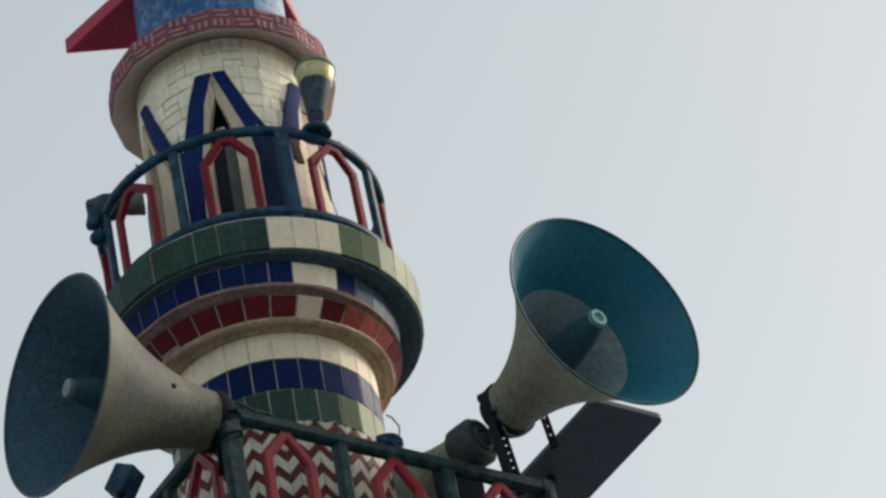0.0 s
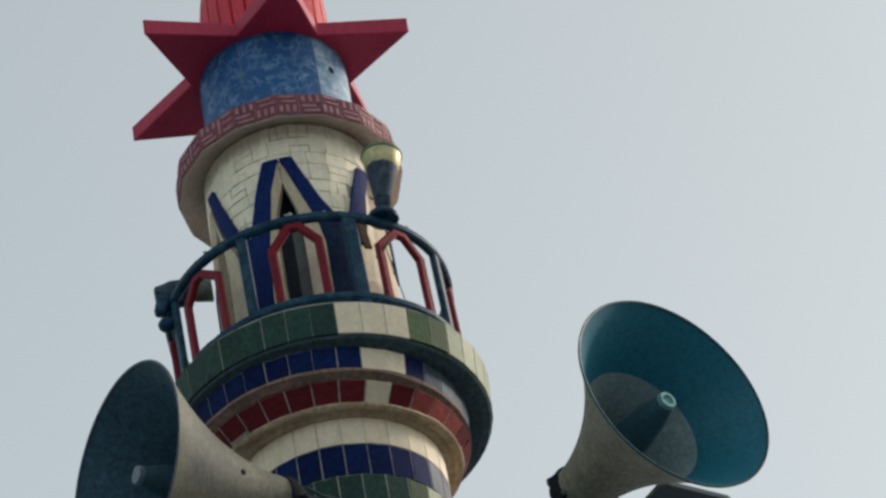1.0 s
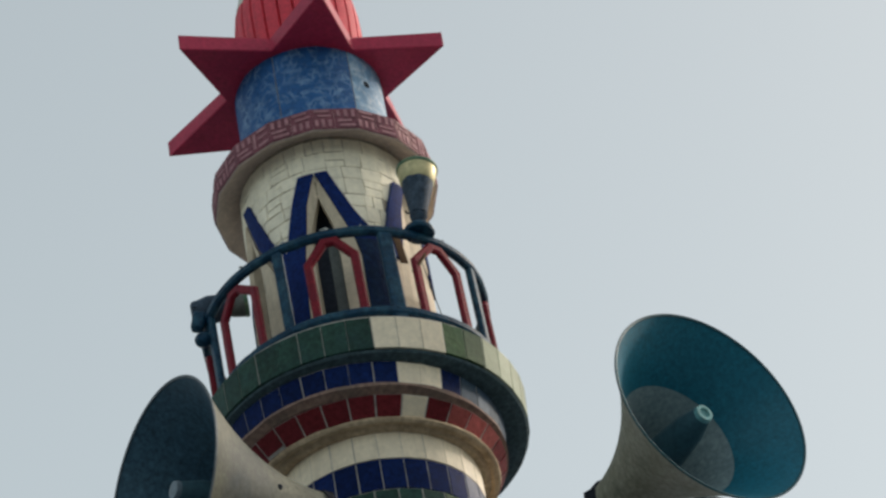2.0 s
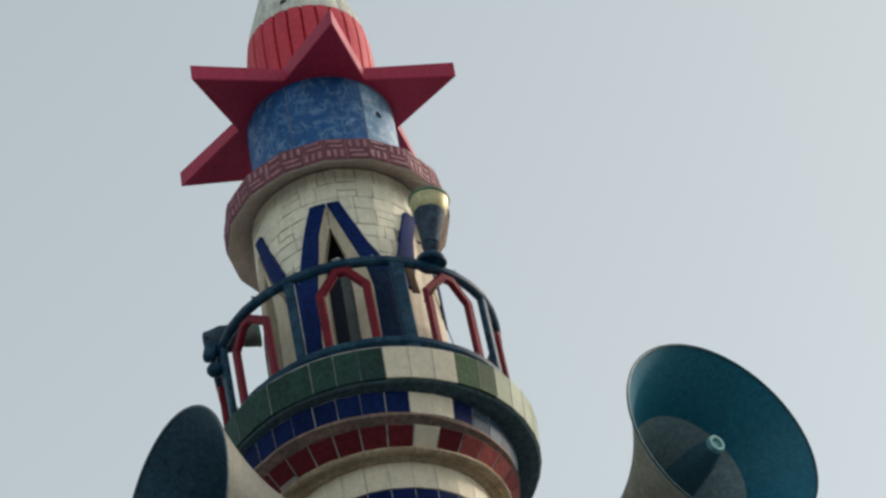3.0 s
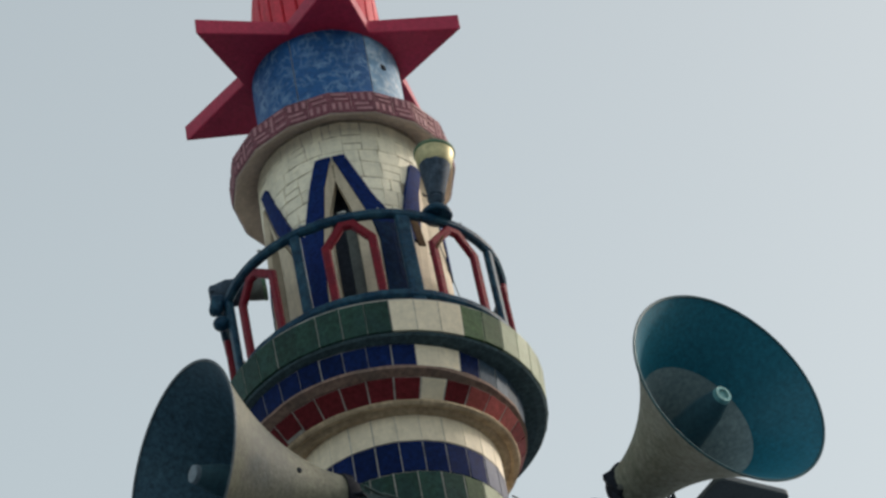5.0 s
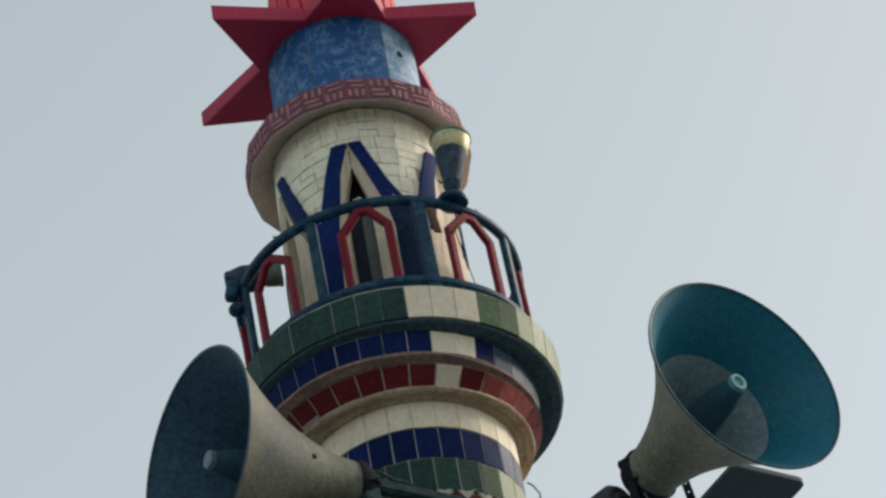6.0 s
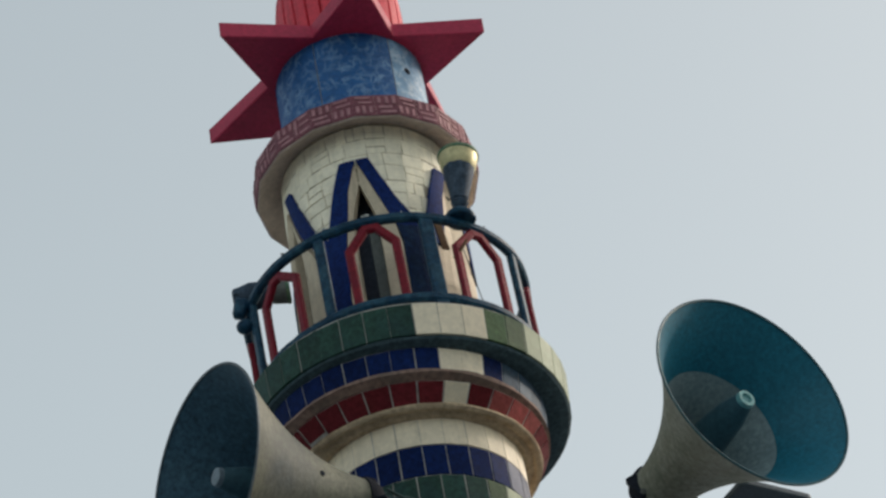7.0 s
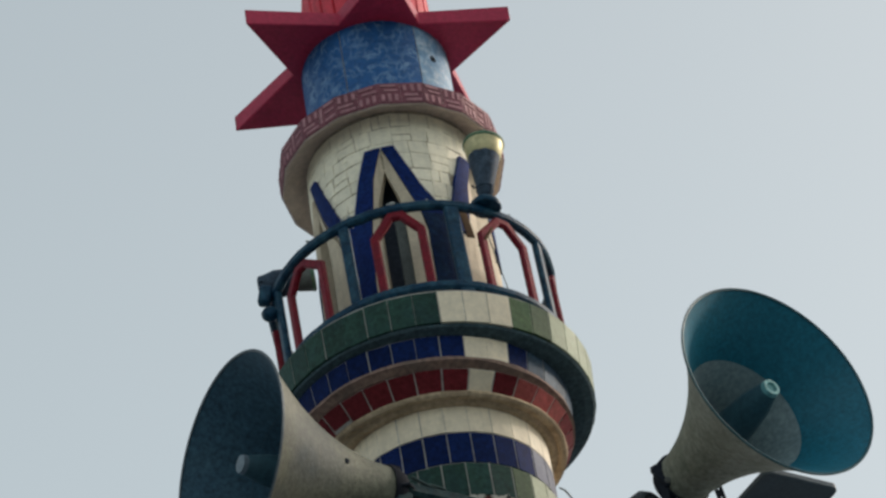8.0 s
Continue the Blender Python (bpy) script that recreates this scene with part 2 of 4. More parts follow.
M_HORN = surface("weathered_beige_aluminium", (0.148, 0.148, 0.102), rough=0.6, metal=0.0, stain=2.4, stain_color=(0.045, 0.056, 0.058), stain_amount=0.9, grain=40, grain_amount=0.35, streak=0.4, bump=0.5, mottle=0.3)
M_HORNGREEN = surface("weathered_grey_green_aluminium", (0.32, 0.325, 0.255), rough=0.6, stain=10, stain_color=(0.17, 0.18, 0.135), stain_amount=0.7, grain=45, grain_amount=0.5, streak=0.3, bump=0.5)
M_TEAL = surface("teal_horn_paint", (0.016, 0.165, 0.240), shine=0.24, rough=0.42, stain=6, stain_color=(0.010, 0.125, 0.185), stain_amount=0.5, grain=60, grain_amount=0.4, mottle=0.16)
M_HORNGREY = surface("dusty_grey_throat", (0.255, 0.335, 0.350), rough=0.6, stain=9, stain_color=(0.16, 0.225, 0.24), stain_amount=0.6, grain=50, grain_amount=0.4, mottle=0.16)
M_SLATE = surface("slate_blue_horn_paint", (0.038, 0.092, 0.138), rough=0.6, shine=0.2, stain=6, stain_color=(0.060, 0.120, 0.160), stain_amount=0.5, grain=60, grain_amount=0.45, mottle=0.38)
M_TUBE = surface("dark_reflex_tube", (0.045, 0.105, 0.132), rough=0.5, stain=9)
M_RIM_TEAL = surface("dark_teal_rim", (0.018, 0.085, 0.105), rough=0.5, stain=20)
M_RIM_SLATE = surface("slate_rim", (0.10, 0.13, 0.15), rough=0.5, stain=20)
M_PLUG = surface("pale_grey_cap", (0.20, 0.25, 0.29), rough=0.6, stain=20)
M_PLUGTEAL = surface("pale_teal_cap", (0.20, 0.42, 0.42), rough=0.45, stain=20)
M_IRON = surface("dark_grey_steel", (0.022, 0.026, 0.036), shine=0.06, rough=0.7, stain=14, stain_color=(0.034, 0.038, 0.048), stain_amount=0.5, bump=0.4)
M_BLACK = surface("black_greasy_steel", (0.010, 0.012, 0.018), shine=0.05, rough=0.7, stain=14, stain_color=(0.016, 0.018, 0.024), stain_amount=0.5, bump=0.4)
M_BOARD = surface("dark_charcoal_board", (0.076, 0.104, 0.130), rough=0.55, stain=7, stain_color=(0.066, 0.082, 0.094), stain_amount=0.5, grain=60, grain_amount=0.2, mottle=0.12)
M_GOLD = surface("brass_rim", (0.62, 0.54, 0.30), rough=0.42, metal=0.3, stain=9, stain_color=(0.22, 0.25, 0.12), stain_amount=0.5)
M_LIP = surface("verdigris_lip", (0.10, 0.20, 0.12), rough=0.5, stain=14, stain_color=(0.30, 0.30, 0.14), stain_amount=0.5)
M_FOOT = surface("dark_navy_flaking_strip", (0.006, 0.021, 0.068), shine=0.10, rough=0.6, stain=16, stain_color=(0.018, 0.045, 0.085), stain_amount=0.6, grain=60, grain_amount=0.5, mottle=0.38)
M_TAPE = surface("grey_green_tape", (0.10, 0.145, 0.135), rough=0.7, stain=18, stain_color=(0.05, 0.08, 0.08), stain_amount=0.6)
M_CUP = surface("dark_blue_lamp_body", (0.045, 0.070, 0.105), shine=0.2, rough=0.65, stain=18, stain_color=(0.10, 0.135, 0.18), stain_amount=0.6, grain=60, grain_amount=0.5, bump=0.5, mottle=0.38)
M_DULL = surface("dull_grey_metal", (0.15, 0.155, 0.14), rough=0.6, stain=12)
M_DRIVER = surface("grey_driver_cover", (0.060, 0.068, 0.076), shine=0.2, rough=0.6, stain=18, stain_color=(0.085, 0.095, 0.10), stain_amount=0.5)
M_BROWN = surface("chevron_brown_tile", (0.105, 0.018, 0.016), rough=0.5, shine=0.15, stain=9, per_piece=0.2)
M_CHALK = surface("chevron_white_tile", (0.56, 0.52, 0.45), rough=0.45, stain=9, per_piece=0.10, shine=0.2, mottle=0.09)
M_WOOD = surface("brown_rusty_wood", (0.14, 0.075, 0.035), rough=0.8, stain=14)
M_CABLE = surface("grey_cable", (0.22, 0.22, 0.21), rough=0.6)
M_DROP = surface("white_droppings", (0.62, 0.62, 0.58), rough=0.9)
M_GROUND = surface("dusty_ground", (0.122, 0.150, 0.172), rough=0.95, grain=3, stain=0.15, stain_amount=0.4, bump=0.4, bump_scale=8)


# ---- helpers for meshes ----
def part(name, bm, material, parent=None, label="", smooth=0.0):
    """Link a bmesh as one mesh object under a thing or a part; smooth: angle below which edges are rounded."""
    me = bpy.data.meshes.new(name)
    bm.normal_update()
    if smooth:
        for fc in bm.faces:
            fc.smooth = True
        for e in bm.edges:
            e.smooth = len(e.link_faces) == 2 and e.calc_face_angle(0) < radians(smooth)
    bm.to_mesh(me)
    bm.free()
    me.materials.append(material)
    ob = new(name, me)
    ob.parent = parent
    return tagged(ob, label)


def thing(name, place, label, category, group="", kind=""):
    """An empty at the thing's base."""
    ob = new(name)
    ob.empty_display_size = 0.1
    ob.matrix_world = place if isinstance(place, Matrix) else Matrix.Translation(place)
    return tagged(ob, label, category, group, kind)


def ring_mesh(profile, n=96, closed=False, phase=0.0, a0=None, a1=None, wobble=0.0):
    """Turn a profile of (radius, height) about z. Closed joins the profile's ends."""
    bm = bmesh.new()
    full = a0 is None
    count = n if full else n + 1
    rows = []
    for i in range(count):
        a = phase + 2 * math.pi * i / n if full else a0 + (a1 - a0) * i / n
        row = []
        for j, (r, z) in enumerate(profile):
            if wobble:
                w = noise.noise(Vector((3.1 * math.sin(a), 3.1 * math.cos(a), 9.0 * z + j))) + 0.6 * noise.noise(Vector((9 * math.sin(a), 9 * math.cos(a), 20.0 * z + 2 * j)))
                r, z = r + wobble * w, z + 0.5 * wobble * w
            row.append(bm.verts.new((r * math.sin(a), -r * math.cos(a), z)))
        rows.append(row)
    m = len(profile)
    for i in range(n):
        p, q = rows[i], rows[(i + 1) % count]
        for j in range(m if closed else m - 1):
            k = (j + 1) % m
            vs = [p[j], q[j], q[k], p[k]]
            if profile[j][0] < 1e-6:
                vs = [p[j], q[k], p[k]]
            elif profile[k][0] < 1e-6:
                vs = [p[j], q[j], p[k]]
            bm.faces.new(vs)
    bmesh.ops.remove_doubles(bm, verts=bm.verts, dist=1e-6)
    bmesh.ops.recalc_face_normals(bm, faces=bm.faces)
    return bm


def box_mesh(sx_, sy_, sz_, bevel=0.0, m=None, bm=None):
    """A box of full sizes round the origin, its edges bevelled."""
    b = bmesh.new()
    bmesh.ops.create_cube(b, size=1.0)
    bmesh.ops.scale(b, vec=(sx_, sy_, sz_), verts=b.verts)
    if bevel:
        bmesh.ops.bevel(b, geom=list(b.edges), offset=bevel, segments=2, profile=0.5, affect="EDGES")
    if m is not None:
        bmesh.ops.transform(b, matrix=m, verts=b.verts)
    return b


def sweep(points, w, h, bm=None, closed=False, up=Vector((0, 0, 1)), sides=4, chamfer=0.25):
    """A bar of section w across and h along up, swept along points. sides=4: squared with chamfers; more: round."""
    bm = bm or bmesh.new()
    pts = [Vector(p) for p in points]
    n = len(pts)
    sec = []
    if sides == 4:
        c = chamfer * min(w, h)
        for x, y in ((w / 2 - c, -h / 2), (w / 2, -h / 2 + c), (w / 2, h / 2 - c), (w / 2 - c, h / 2), (-w / 2 + c, h / 2), (-w / 2, h / 2 - c), (-w / 2, -h / 2 + c), (-w / 2 + c, -h / 2)):
            sec.append((x, y))
    else:
        sec = [(w / 2 * math.cos(2 * math.pi * k / sides), h / 2 * math.sin(2 * math.pi * k / sides)) for k in range(sides)]
    rings = []
    for i, p in enumerate(pts):
        a = pts[i - 1] if (i > 0 or closed) else None
        b = pts[(i + 1) % n] if (i < n - 1 or closed) else None
        d0 = (p - a).normalized() if a is not None else None
        d1 = (b - p).normalized() if b is not None else None
        d = ((d0 or d1) + (d1 or d0)).normalized()
        u = up(p) if callable(up) else up
        side = d.cross(u).normalized()
        uu = side.cross(d).normalized()
        miter = 1.0
        if d0 is not None and d1 is not None:
            cosang = max(0.5, d.dot(d1))
            miter = 1 / cosang
        # widen across the bend, in the plane of the bend only
        bend = ((d1 or d0) - (d0 or d1))
        if bend.length > 1e-6:
            bd = bend.normalized()
        else:
            bd = None
        ring = []
        for x, y in sec:
            off = side * x + uu * y
            if bd is not None:
                off += bd * (off.dot(bd)) * (miter - 1)
            ring.append(bm.verts.new(p + off))
        rings.append(ring)
    k = len(sec)
    for i in range(n if closed else n - 1):
        p, q = rings[i], rings[(i + 1) % n]
        for j in range(k):
            bm.faces.new((p[j], p[(j + 1) % k], q[(j + 1) % k], q[j]))
    if not closed:
        bm.faces.new(list(reversed(rings[0])))
        bm.faces.new(rings[-1])
    bmesh.ops.recalc_face_normals(bm, faces=bm.faces)
    return bm


def polar(r, az, z):
    a = radians(az)
    return Vector((r * math.sin(a), -r * math.cos(a), z))


def tile_mesh(width, z0, z1, r0, r1, depth=0.012, gap=0.0028, pillow=0.002):
    """A flat tile facing -y at radius r0 (foot) to r1 (head), slightly pillowed edges; 14 faces."""
    hb = width / 2 * min(1.0, r0 / max(r0, r1)) - gap
    ht = width / 2 * min(1.0, r1 / max(r0, r1)) - gap
    zb, zt = z0 + gap, z1 - gap
    v = []
    for (x, z, r) in ((-hb, zb, r0), (hb, zb, r0), (ht, zt, r1), (-ht, zt, r1)):
        v.append((x, -(r - depth), z))
    for (x, z, r) in ((-hb, zb, r0), (hb, zb, r0), (ht, zt, r1), (-ht, zt, r1)):
        v.append((x, -(r - pillow * 0.6), z))
    e = pillow
    for (x, z, r) in ((-hb + e, zb + e, r0), (hb - e, zb + e, r0), (ht - e, zt - e, r1), (-ht + e, zt - e, r1)):
        v.append((x, -r, z))
    f = [(8, 9, 10, 11)]
    for k in range(4):
        j = (k + 1) % 4
        f += [(k, j, 4 + j, 4 + k), (4 + k, 4 + j, 8 + j, 8 + k)]
    me = bpy.data.meshes.new("tile")
    me.from_pydata(v, [], f)
    me.update()
    return me


rng = random.Random(7)


def tile_ring(parent, n, phase, z0, z1, r0, r1, pick, name="tile", jitter=0.0008, gap=0.0028):
    """A ring of n tiles, each an object; pick(middle azimuth) gives the material."""
    step = 360.0 / n
    rm, zc = max(r0, r1), (z0 + z1) / 2
    width = 2 * rm * math.tan(radians(step / 2))
    meshes = {}
    # bed of pale grout behind the tiles, just below their faces
    c = math.cos(radians(step / 2))
    part("grout", ring_mesh([((r0 - 0.0022) / c, z0 + 0.003), ((r1 - 0.0022) / c, z1 - 0.001), ((r1 - 0.02) / c, z1 - 0.001)], n, phase=radians(phase)), M_GROUT, parent)
    for k in range(n):
        mid = phase + (k + 0.5) * step
        mid = (mid + 180) % 360 - 180
        mat = pick(mid)
        if mat.name not in meshes:
            me = tile_mesh(width, z0 - zc, z1 - zc, r0, r1, gap=gap)
            me.materials.append(mat)
            meshes[mat.name] = me
        ob = new(name, meshes[mat.name])
        ob.parent = parent
        ob.rotation_euler = (rng.gauss(0, 0.0012), rng.gauss(0, 0.001), radians(mid + rng.gauss(0, 0.08)))
        out = rng.uniform(0, jitter)
        ob.location = (out * math.sin(radians(mid)), -out * math.cos(radians(mid)), zc)


# ---- ground ----
bm = bmesh.new()
bmesh.ops.create_grid(bm, x_segments=2, y_segments=2, size=900)
ground = part("ground", bm, M_GROUND)
tagged(ground, "dusty pale earth ground round the tower", "ground", kind="structure")

# ---- minaret ----
minaret = thing("minaret", (0, 0, 0), "slender round minaret clad in cream, blue, green and red glazed tiles", "minaret")

# plain shaft below, down to the ground
part("shaft", ring_mesh([(0.62, 0.0), (0.62, 0.5), (0.50, 0.56), (0.4695, 0.62), (0.4695, 10.875), (0.0, 10.875)], 72), M_MORTAR, minaret, "cream plastered lower shaft", 30).matrix_basis = Matrix.Translation((0.010, -0.026, 0)) @ Matrix.Diagonal((0.944, 0.944, 1, 1))

# square lower balcony slab, turned on plan
SQ = 34.5
SQ_M = Matrix.Translation((0.02, 0.0, 0)) @ Matrix.Rotation(radians(SQ), 4, "Z")
HALF = 0.742
RAIL_Z = 10.05
part("balcony_slab", box_mesh(1.66, 1.66, 0.14, 0.012, SQ_M @ Matrix.Translation((0, 0, 9.33))), M_SLAB, minaret, "square concrete balcony slab")

# corbelled underside of the round balcony
LOWER = [(0.43, 10.862), (0.452, 10.853), (0.474, 10.850), (0.490, 10.855), (0.497, 10.864), (0.503, 10.866), (0.514, 10.859), (0.530, 10.858), (0.541, 10.865), (0.545, 10.873), (0.540, 10.880), (0.52, 10.883), (0.46, 10.885)]
UPPER = [(0.575, 10.950), (0.610, 10.953), (0.616, 10.957), (0.636, 10.966), (0.647, 10.971), (0.648, 10.986), (0.630, 10.994)]
# the rings under the balcony were laid out a little smaller, to one side of the tower's middle
SET_OFF = Matrix.Translation((-0.030, -0.030, 0)) @ Matrix.Diagonal((0.952, 0.952, 1, 1))
OUT_OF_ROUND = Matrix.Translation((-0.004, -0.030, 0)) @ Matrix.Diagonal((1.0, 0.952, 1, 1))
part("lower_corbel", ring_mesh(LOWER, 96, wobble=0.0035), M_BEIGE, minaret, "beige plaster corbel with stepped rings", 35).matrix_basis = OUT_OF_ROUND
part("upper_corbel", ring_mesh(UPPER, 96, wobble=0.006), M_LEDGE, minaret, "brown stained plaster ledge", 35).matrix_basis = SET_OFF
part("balcony_underside", ring_mesh([(0.50, 11.088), (0.650, 11.097), (0.688, 11.107), (0.697, 11.116), (0.690, 11.123)], 84, wobble=0.003), M_UNDER, minaret, "dark green painted slab underside")
part("balcony_floor", ring_mesh([(0.680, 11.110), (0.700, 11.286), (0.698, 11.296), (0.36, 11.302)], 84), M_GROUT, minaret, "round balcony slab edge with pale grout", 30)

# upper body: round wall with pointed openings below six arches
BODY_R, BODY_Z0, BODY_Z1 = 0.388, 11.30, 12.64
ARCHES = (-4.8, 59.8, 118.0, 177.0, 237.0, 292.6)   # azimuths of the six pointed arches


def from_arch(a):
    """Degrees from the nearest arch's middle."""
    return min(((a - c + 180) % 360 - 180 for c in ARCHES), key=abs)


def along(z, table):
    """Read a table of (height, degrees), highest first."""
    if z >= table[0][0]:
        return table[0][1]
    for (z0, v0), (z1, v1) in zip(table, table[1:]):
        if z >= z1:
            return v0 + (v1 - v0) * (z0 - z) / (z0 - z1)
    return table[-1][1]


GAP_HALF = [(12.275, 0.0), (12.16, 5.0), (12.08, 7.8), (11.90, 8.6), (11.30, 8.6)]
BLUE_LEFT = [(12.408, 0.3), (12.235, 7.6), (12.09, 10.2), (11.93, 14.0), (11.65, 16.5), (11.302, 17.0)]
BLUE_RIGHT = [(12.408, 0.3), (12.28, 6.2), (12.15, 12.2), (12.06, 16.6), (11.94, 21.6), (11.302, 21.6)]
OUTER_LEFT = [(12.408, 10.4), (12.26, 17.2), (12.09, 23.0), (11.966, 27.0), (11.83, 30.6), (11.302, 31.0)]
OUTER_RIGHT = [(12.412, 8.2), (12.30, 13.9), (12.223, 18.6), (12.09, 25.6), (11.98, 31.5), (11.90, 36.0), (11.302, 40.0)]


def opening_half(z):
    """Half width, in degrees, of the pointed opening at height z."""
    return along(z, GAP_HALF) + 1.9 if z < 12.29 else 0.0


bm = bmesh.new()
NZ, NA = 66, 180
grid = [[bm.verts.new(polar(BODY_R, 360 * i / NA, BODY_Z0 + (BODY_Z1 - BODY_Z0) * j / NZ)) for j in range(NZ + 1)] for i in range(NA)]
for i in range(NA):
    for j in range(NZ):
        a = 360 * (i + 0.5) / NA
        z = BODY_Z0 + (BODY_Z1 - BODY_Z0) * (j + 0.5) / NZ
        da = from_arch(a)
        if abs(da) < opening_half(z):
            continue
        i2 = (i + 1) % NA
        bm.faces.new((grid[i][j], grid[i2][j], grid[i2][j + 1], grid[i][j + 1]))
loose = [v for v in bm.verts if not v.link_faces]
bmesh.ops.delete(bm, geom=loose, context="VERTS")
bmesh.ops.recalc_face_normals(bm, faces=bm.faces)
bmesh.ops.solidify(bm, geom=list(bm.faces), thickness=0.05)
part("body_wall", bm, M_JOINT, minaret, "pale rendered upper drum wall", 30)
# added core; its dark colour stands for the shade behind the openings
part("inner_core", ring_mesh([(0.0, 11.305), (0.24, 11.305), (0.24, 12.60), (0.0, 12.60)], 32), M_DARK, minaret, "added core coloured dark for the shade inside the openings", 30)


def strip_on_body(heights, edge_a, edge_b, ra, rb, r_in, material, parent, name):
    """A strip that follows the wall between two edges, given as degrees at each height; it stands ra and rb proud of the wall there."""
    rows = []
    b = bmesh.new()
    for z in heights:
        a, c = edge_a(z), edge_b(z)
        pts = [polar(r_in, a, z)] + [polar(ra + (rb - ra) * t, a + (c - a) * t, z) for t in (0.0, 0.25, 0.5, 0.75, 1.0)] + [polar(r_in, c, z)]
        rows.append([b.verts.new(p) for p in pts])
    for p, q in zip(rows, rows[1:]):
        for j in range(6):
            b.faces.new((p[j], p[j + 1], q[j + 1], q[j]))
    b.faces.new(rows[0])
    b.faces.new(list(reversed(rows[-1])))
    bmesh.ops.recalc_face_normals(b, faces=b.faces)
    return part(name, b, material, parent)


blue_z = [12.408, 12.35, 12.29, 12.235, 12.18, 12.14, 12.09, 12.0, 11.93, 11.8, 11.65, 11.5, 11.302]
cream_z = [12.385, 12.33, 12.28, 12.235, 12.18, 12.14, 12.10, 12.06, 12.0, 11.90, 11.8, 11.65, 11.5, 11.302]
for base in ARCHES:
    surround = new("arch_surround")
    surround.parent = minaret
    tagged(surround, "pointed arch surround of cobalt and cream strips")
    for side, table, wide in ((-1, BLUE_LEFT, OUTER_LEFT), (1, BLUE_RIGHT, OUTER_RIGHT)):
        # some feet are set further out than others
        push = lambda z: min(1.0, max(0.0, (12.10 - z) / 0.15)) * (5.5 if side > 0 and base > 280 else 0.0)
        spread = lambda z: min(1.0, max(0.0, (12.16 - z) / 0.10)) * (4.0 if side > 0 and base < 0 else 0.0)
        inner = lambda z: base + side * (along(z, table) + push(z))
        outer = lambda z: base + side * (along(z, wide) + push(z) + spread(z))
        gap = lambda z: base + side * (along(z, GAP_HALF) + 0.15)
        near = lambda z: base + side * (along(z, table) + push(z) - 0.3)
        if (side > 0 or base < 280) and not (side < 0 and 110 < base < 125):
            lift = 0.045 if base > 280 else 0.0
            heights = [z + lift for z in (blue_z if abs(base - 59.8) > 1 else blue_z[:9])] + ([11.302] if lift else [])
            if base < 0 and side > 0:
                # the foot of this arm is dark navy
                foot = [12.0] + [z for z in heights if z < 12.0]
                heights = [z for z in heights if z > 12.0] + [12.0]
                strip_on_body(foot, inner, outer, 0.409, 0.409, 0.386, M_FOOT, surround, "painted_foot")
            strip_on_body(heights, lambda z: inner(z - lift), lambda z: outer(z - lift), 0.409, 0.409, 0.386, M_STRIP, surround, "blue_strip")
        if abs(base - 59.8) < 1:
            # this arch is walled up with cream tiles
            gap = lambda z: base + side * 0.1
            near = lambda z: base + side * (along(z, table) if z > 11.93 else along(z, wide) - 0.3)
        strip_on_body(cream_z, gap, near, 0.386, 0.404, 0.345, M_REVEAL, surround, "cream_reveal")
    if abs(base - 59.8) < 1:
        continue
    part("door_leaf", box_mesh(0.082, 0.02, 0.78, 0.004, Matrix.Rotation(radians(base + 3.5), 4, "Z") @ Matrix.Translation((0.024, -0.335, 11.70))), M_DOOR, surround, "grey metal door leaf standing ajar")

# girdle with relief tiles above the body
G_R = 0.505
part("girdle", ring_mesh([(r / math.cos(math.pi / 16), z) for r, z in ((0.375, 12.632), (0.430, 12.618), (0.496, 12.566), (0.5035, 12.572), (0.5035, 12.690), (0.480, 12.702), (0.30, 12.706))], 16, wobble=0.001), M_GIRDLE, minaret, "projecting girdle with brown plaster underside", 35)

# marbled drum
part("drum_core", ring_mesh([(0.3425, 12.70), (0.3425, 13.275), (0.0, 13.275)], 48), M_GROUT, minaret, "", 30)
drum = new("drum")
drum.parent = minaret
tagged(drum, "blue marbled drum of glossy cladding panels")
DRUM_N = 6
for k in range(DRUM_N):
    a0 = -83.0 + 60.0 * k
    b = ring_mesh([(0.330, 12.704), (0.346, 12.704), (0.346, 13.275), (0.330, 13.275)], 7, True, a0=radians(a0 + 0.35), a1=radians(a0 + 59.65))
    # the third panel, towards the sun, has the painted sky reflection
    part("panel", b, M_MARBLE_SKY if k == 2 else M_MARBLE, drum, "", 15)

# six-pointed star slab
STAR_AZ, STAR_Z0, STAR_Z1 = 11.5, 13.238, 13.332
bm = bmesh.new()
low, high = [], []
for k in range(12):
    r = 0.588 if k == 4 else 0.722 if k == 8 else 0.715 if k == 10 else 0.708 if k % 2 == 0 else 0.376
    a = STAR_AZ + 30 * k
    low.append(bm.verts.new(polar(r, a, STAR_Z0 + (0.012 if k % 2 else 0.060 if k == 4 else 0.0))))
    high.append(bm.verts.new(polar(r, a, STAR_Z1)))
cl_, ch_ = bm.verts.new((0, 0, STAR_Z0 + 0.034)), bm.verts.new((0, 0, STAR_Z1))
for k in range(12):
    j = (k + 1) % 12
    bm.faces.new((low[k], low[j], high[j], high[k]))
    bm.faces.new((cl_, low[j], low[k]))
    bm.faces.new((ch_, high[k], high[j]))
bmesh.ops.recalc_face_normals(bm, faces=bm.faces)
bmesh.ops.bevel(bm, geom=[e for e in bm.edges if len(e.link_faces) == 2 and e.calc_face_angle(0) > 0.6], offset=0.004, segments=1, affect="EDGES")
bmesh.ops.translate(bm, vec=(0, 0, -STAR_Z0), verts=bm.verts)
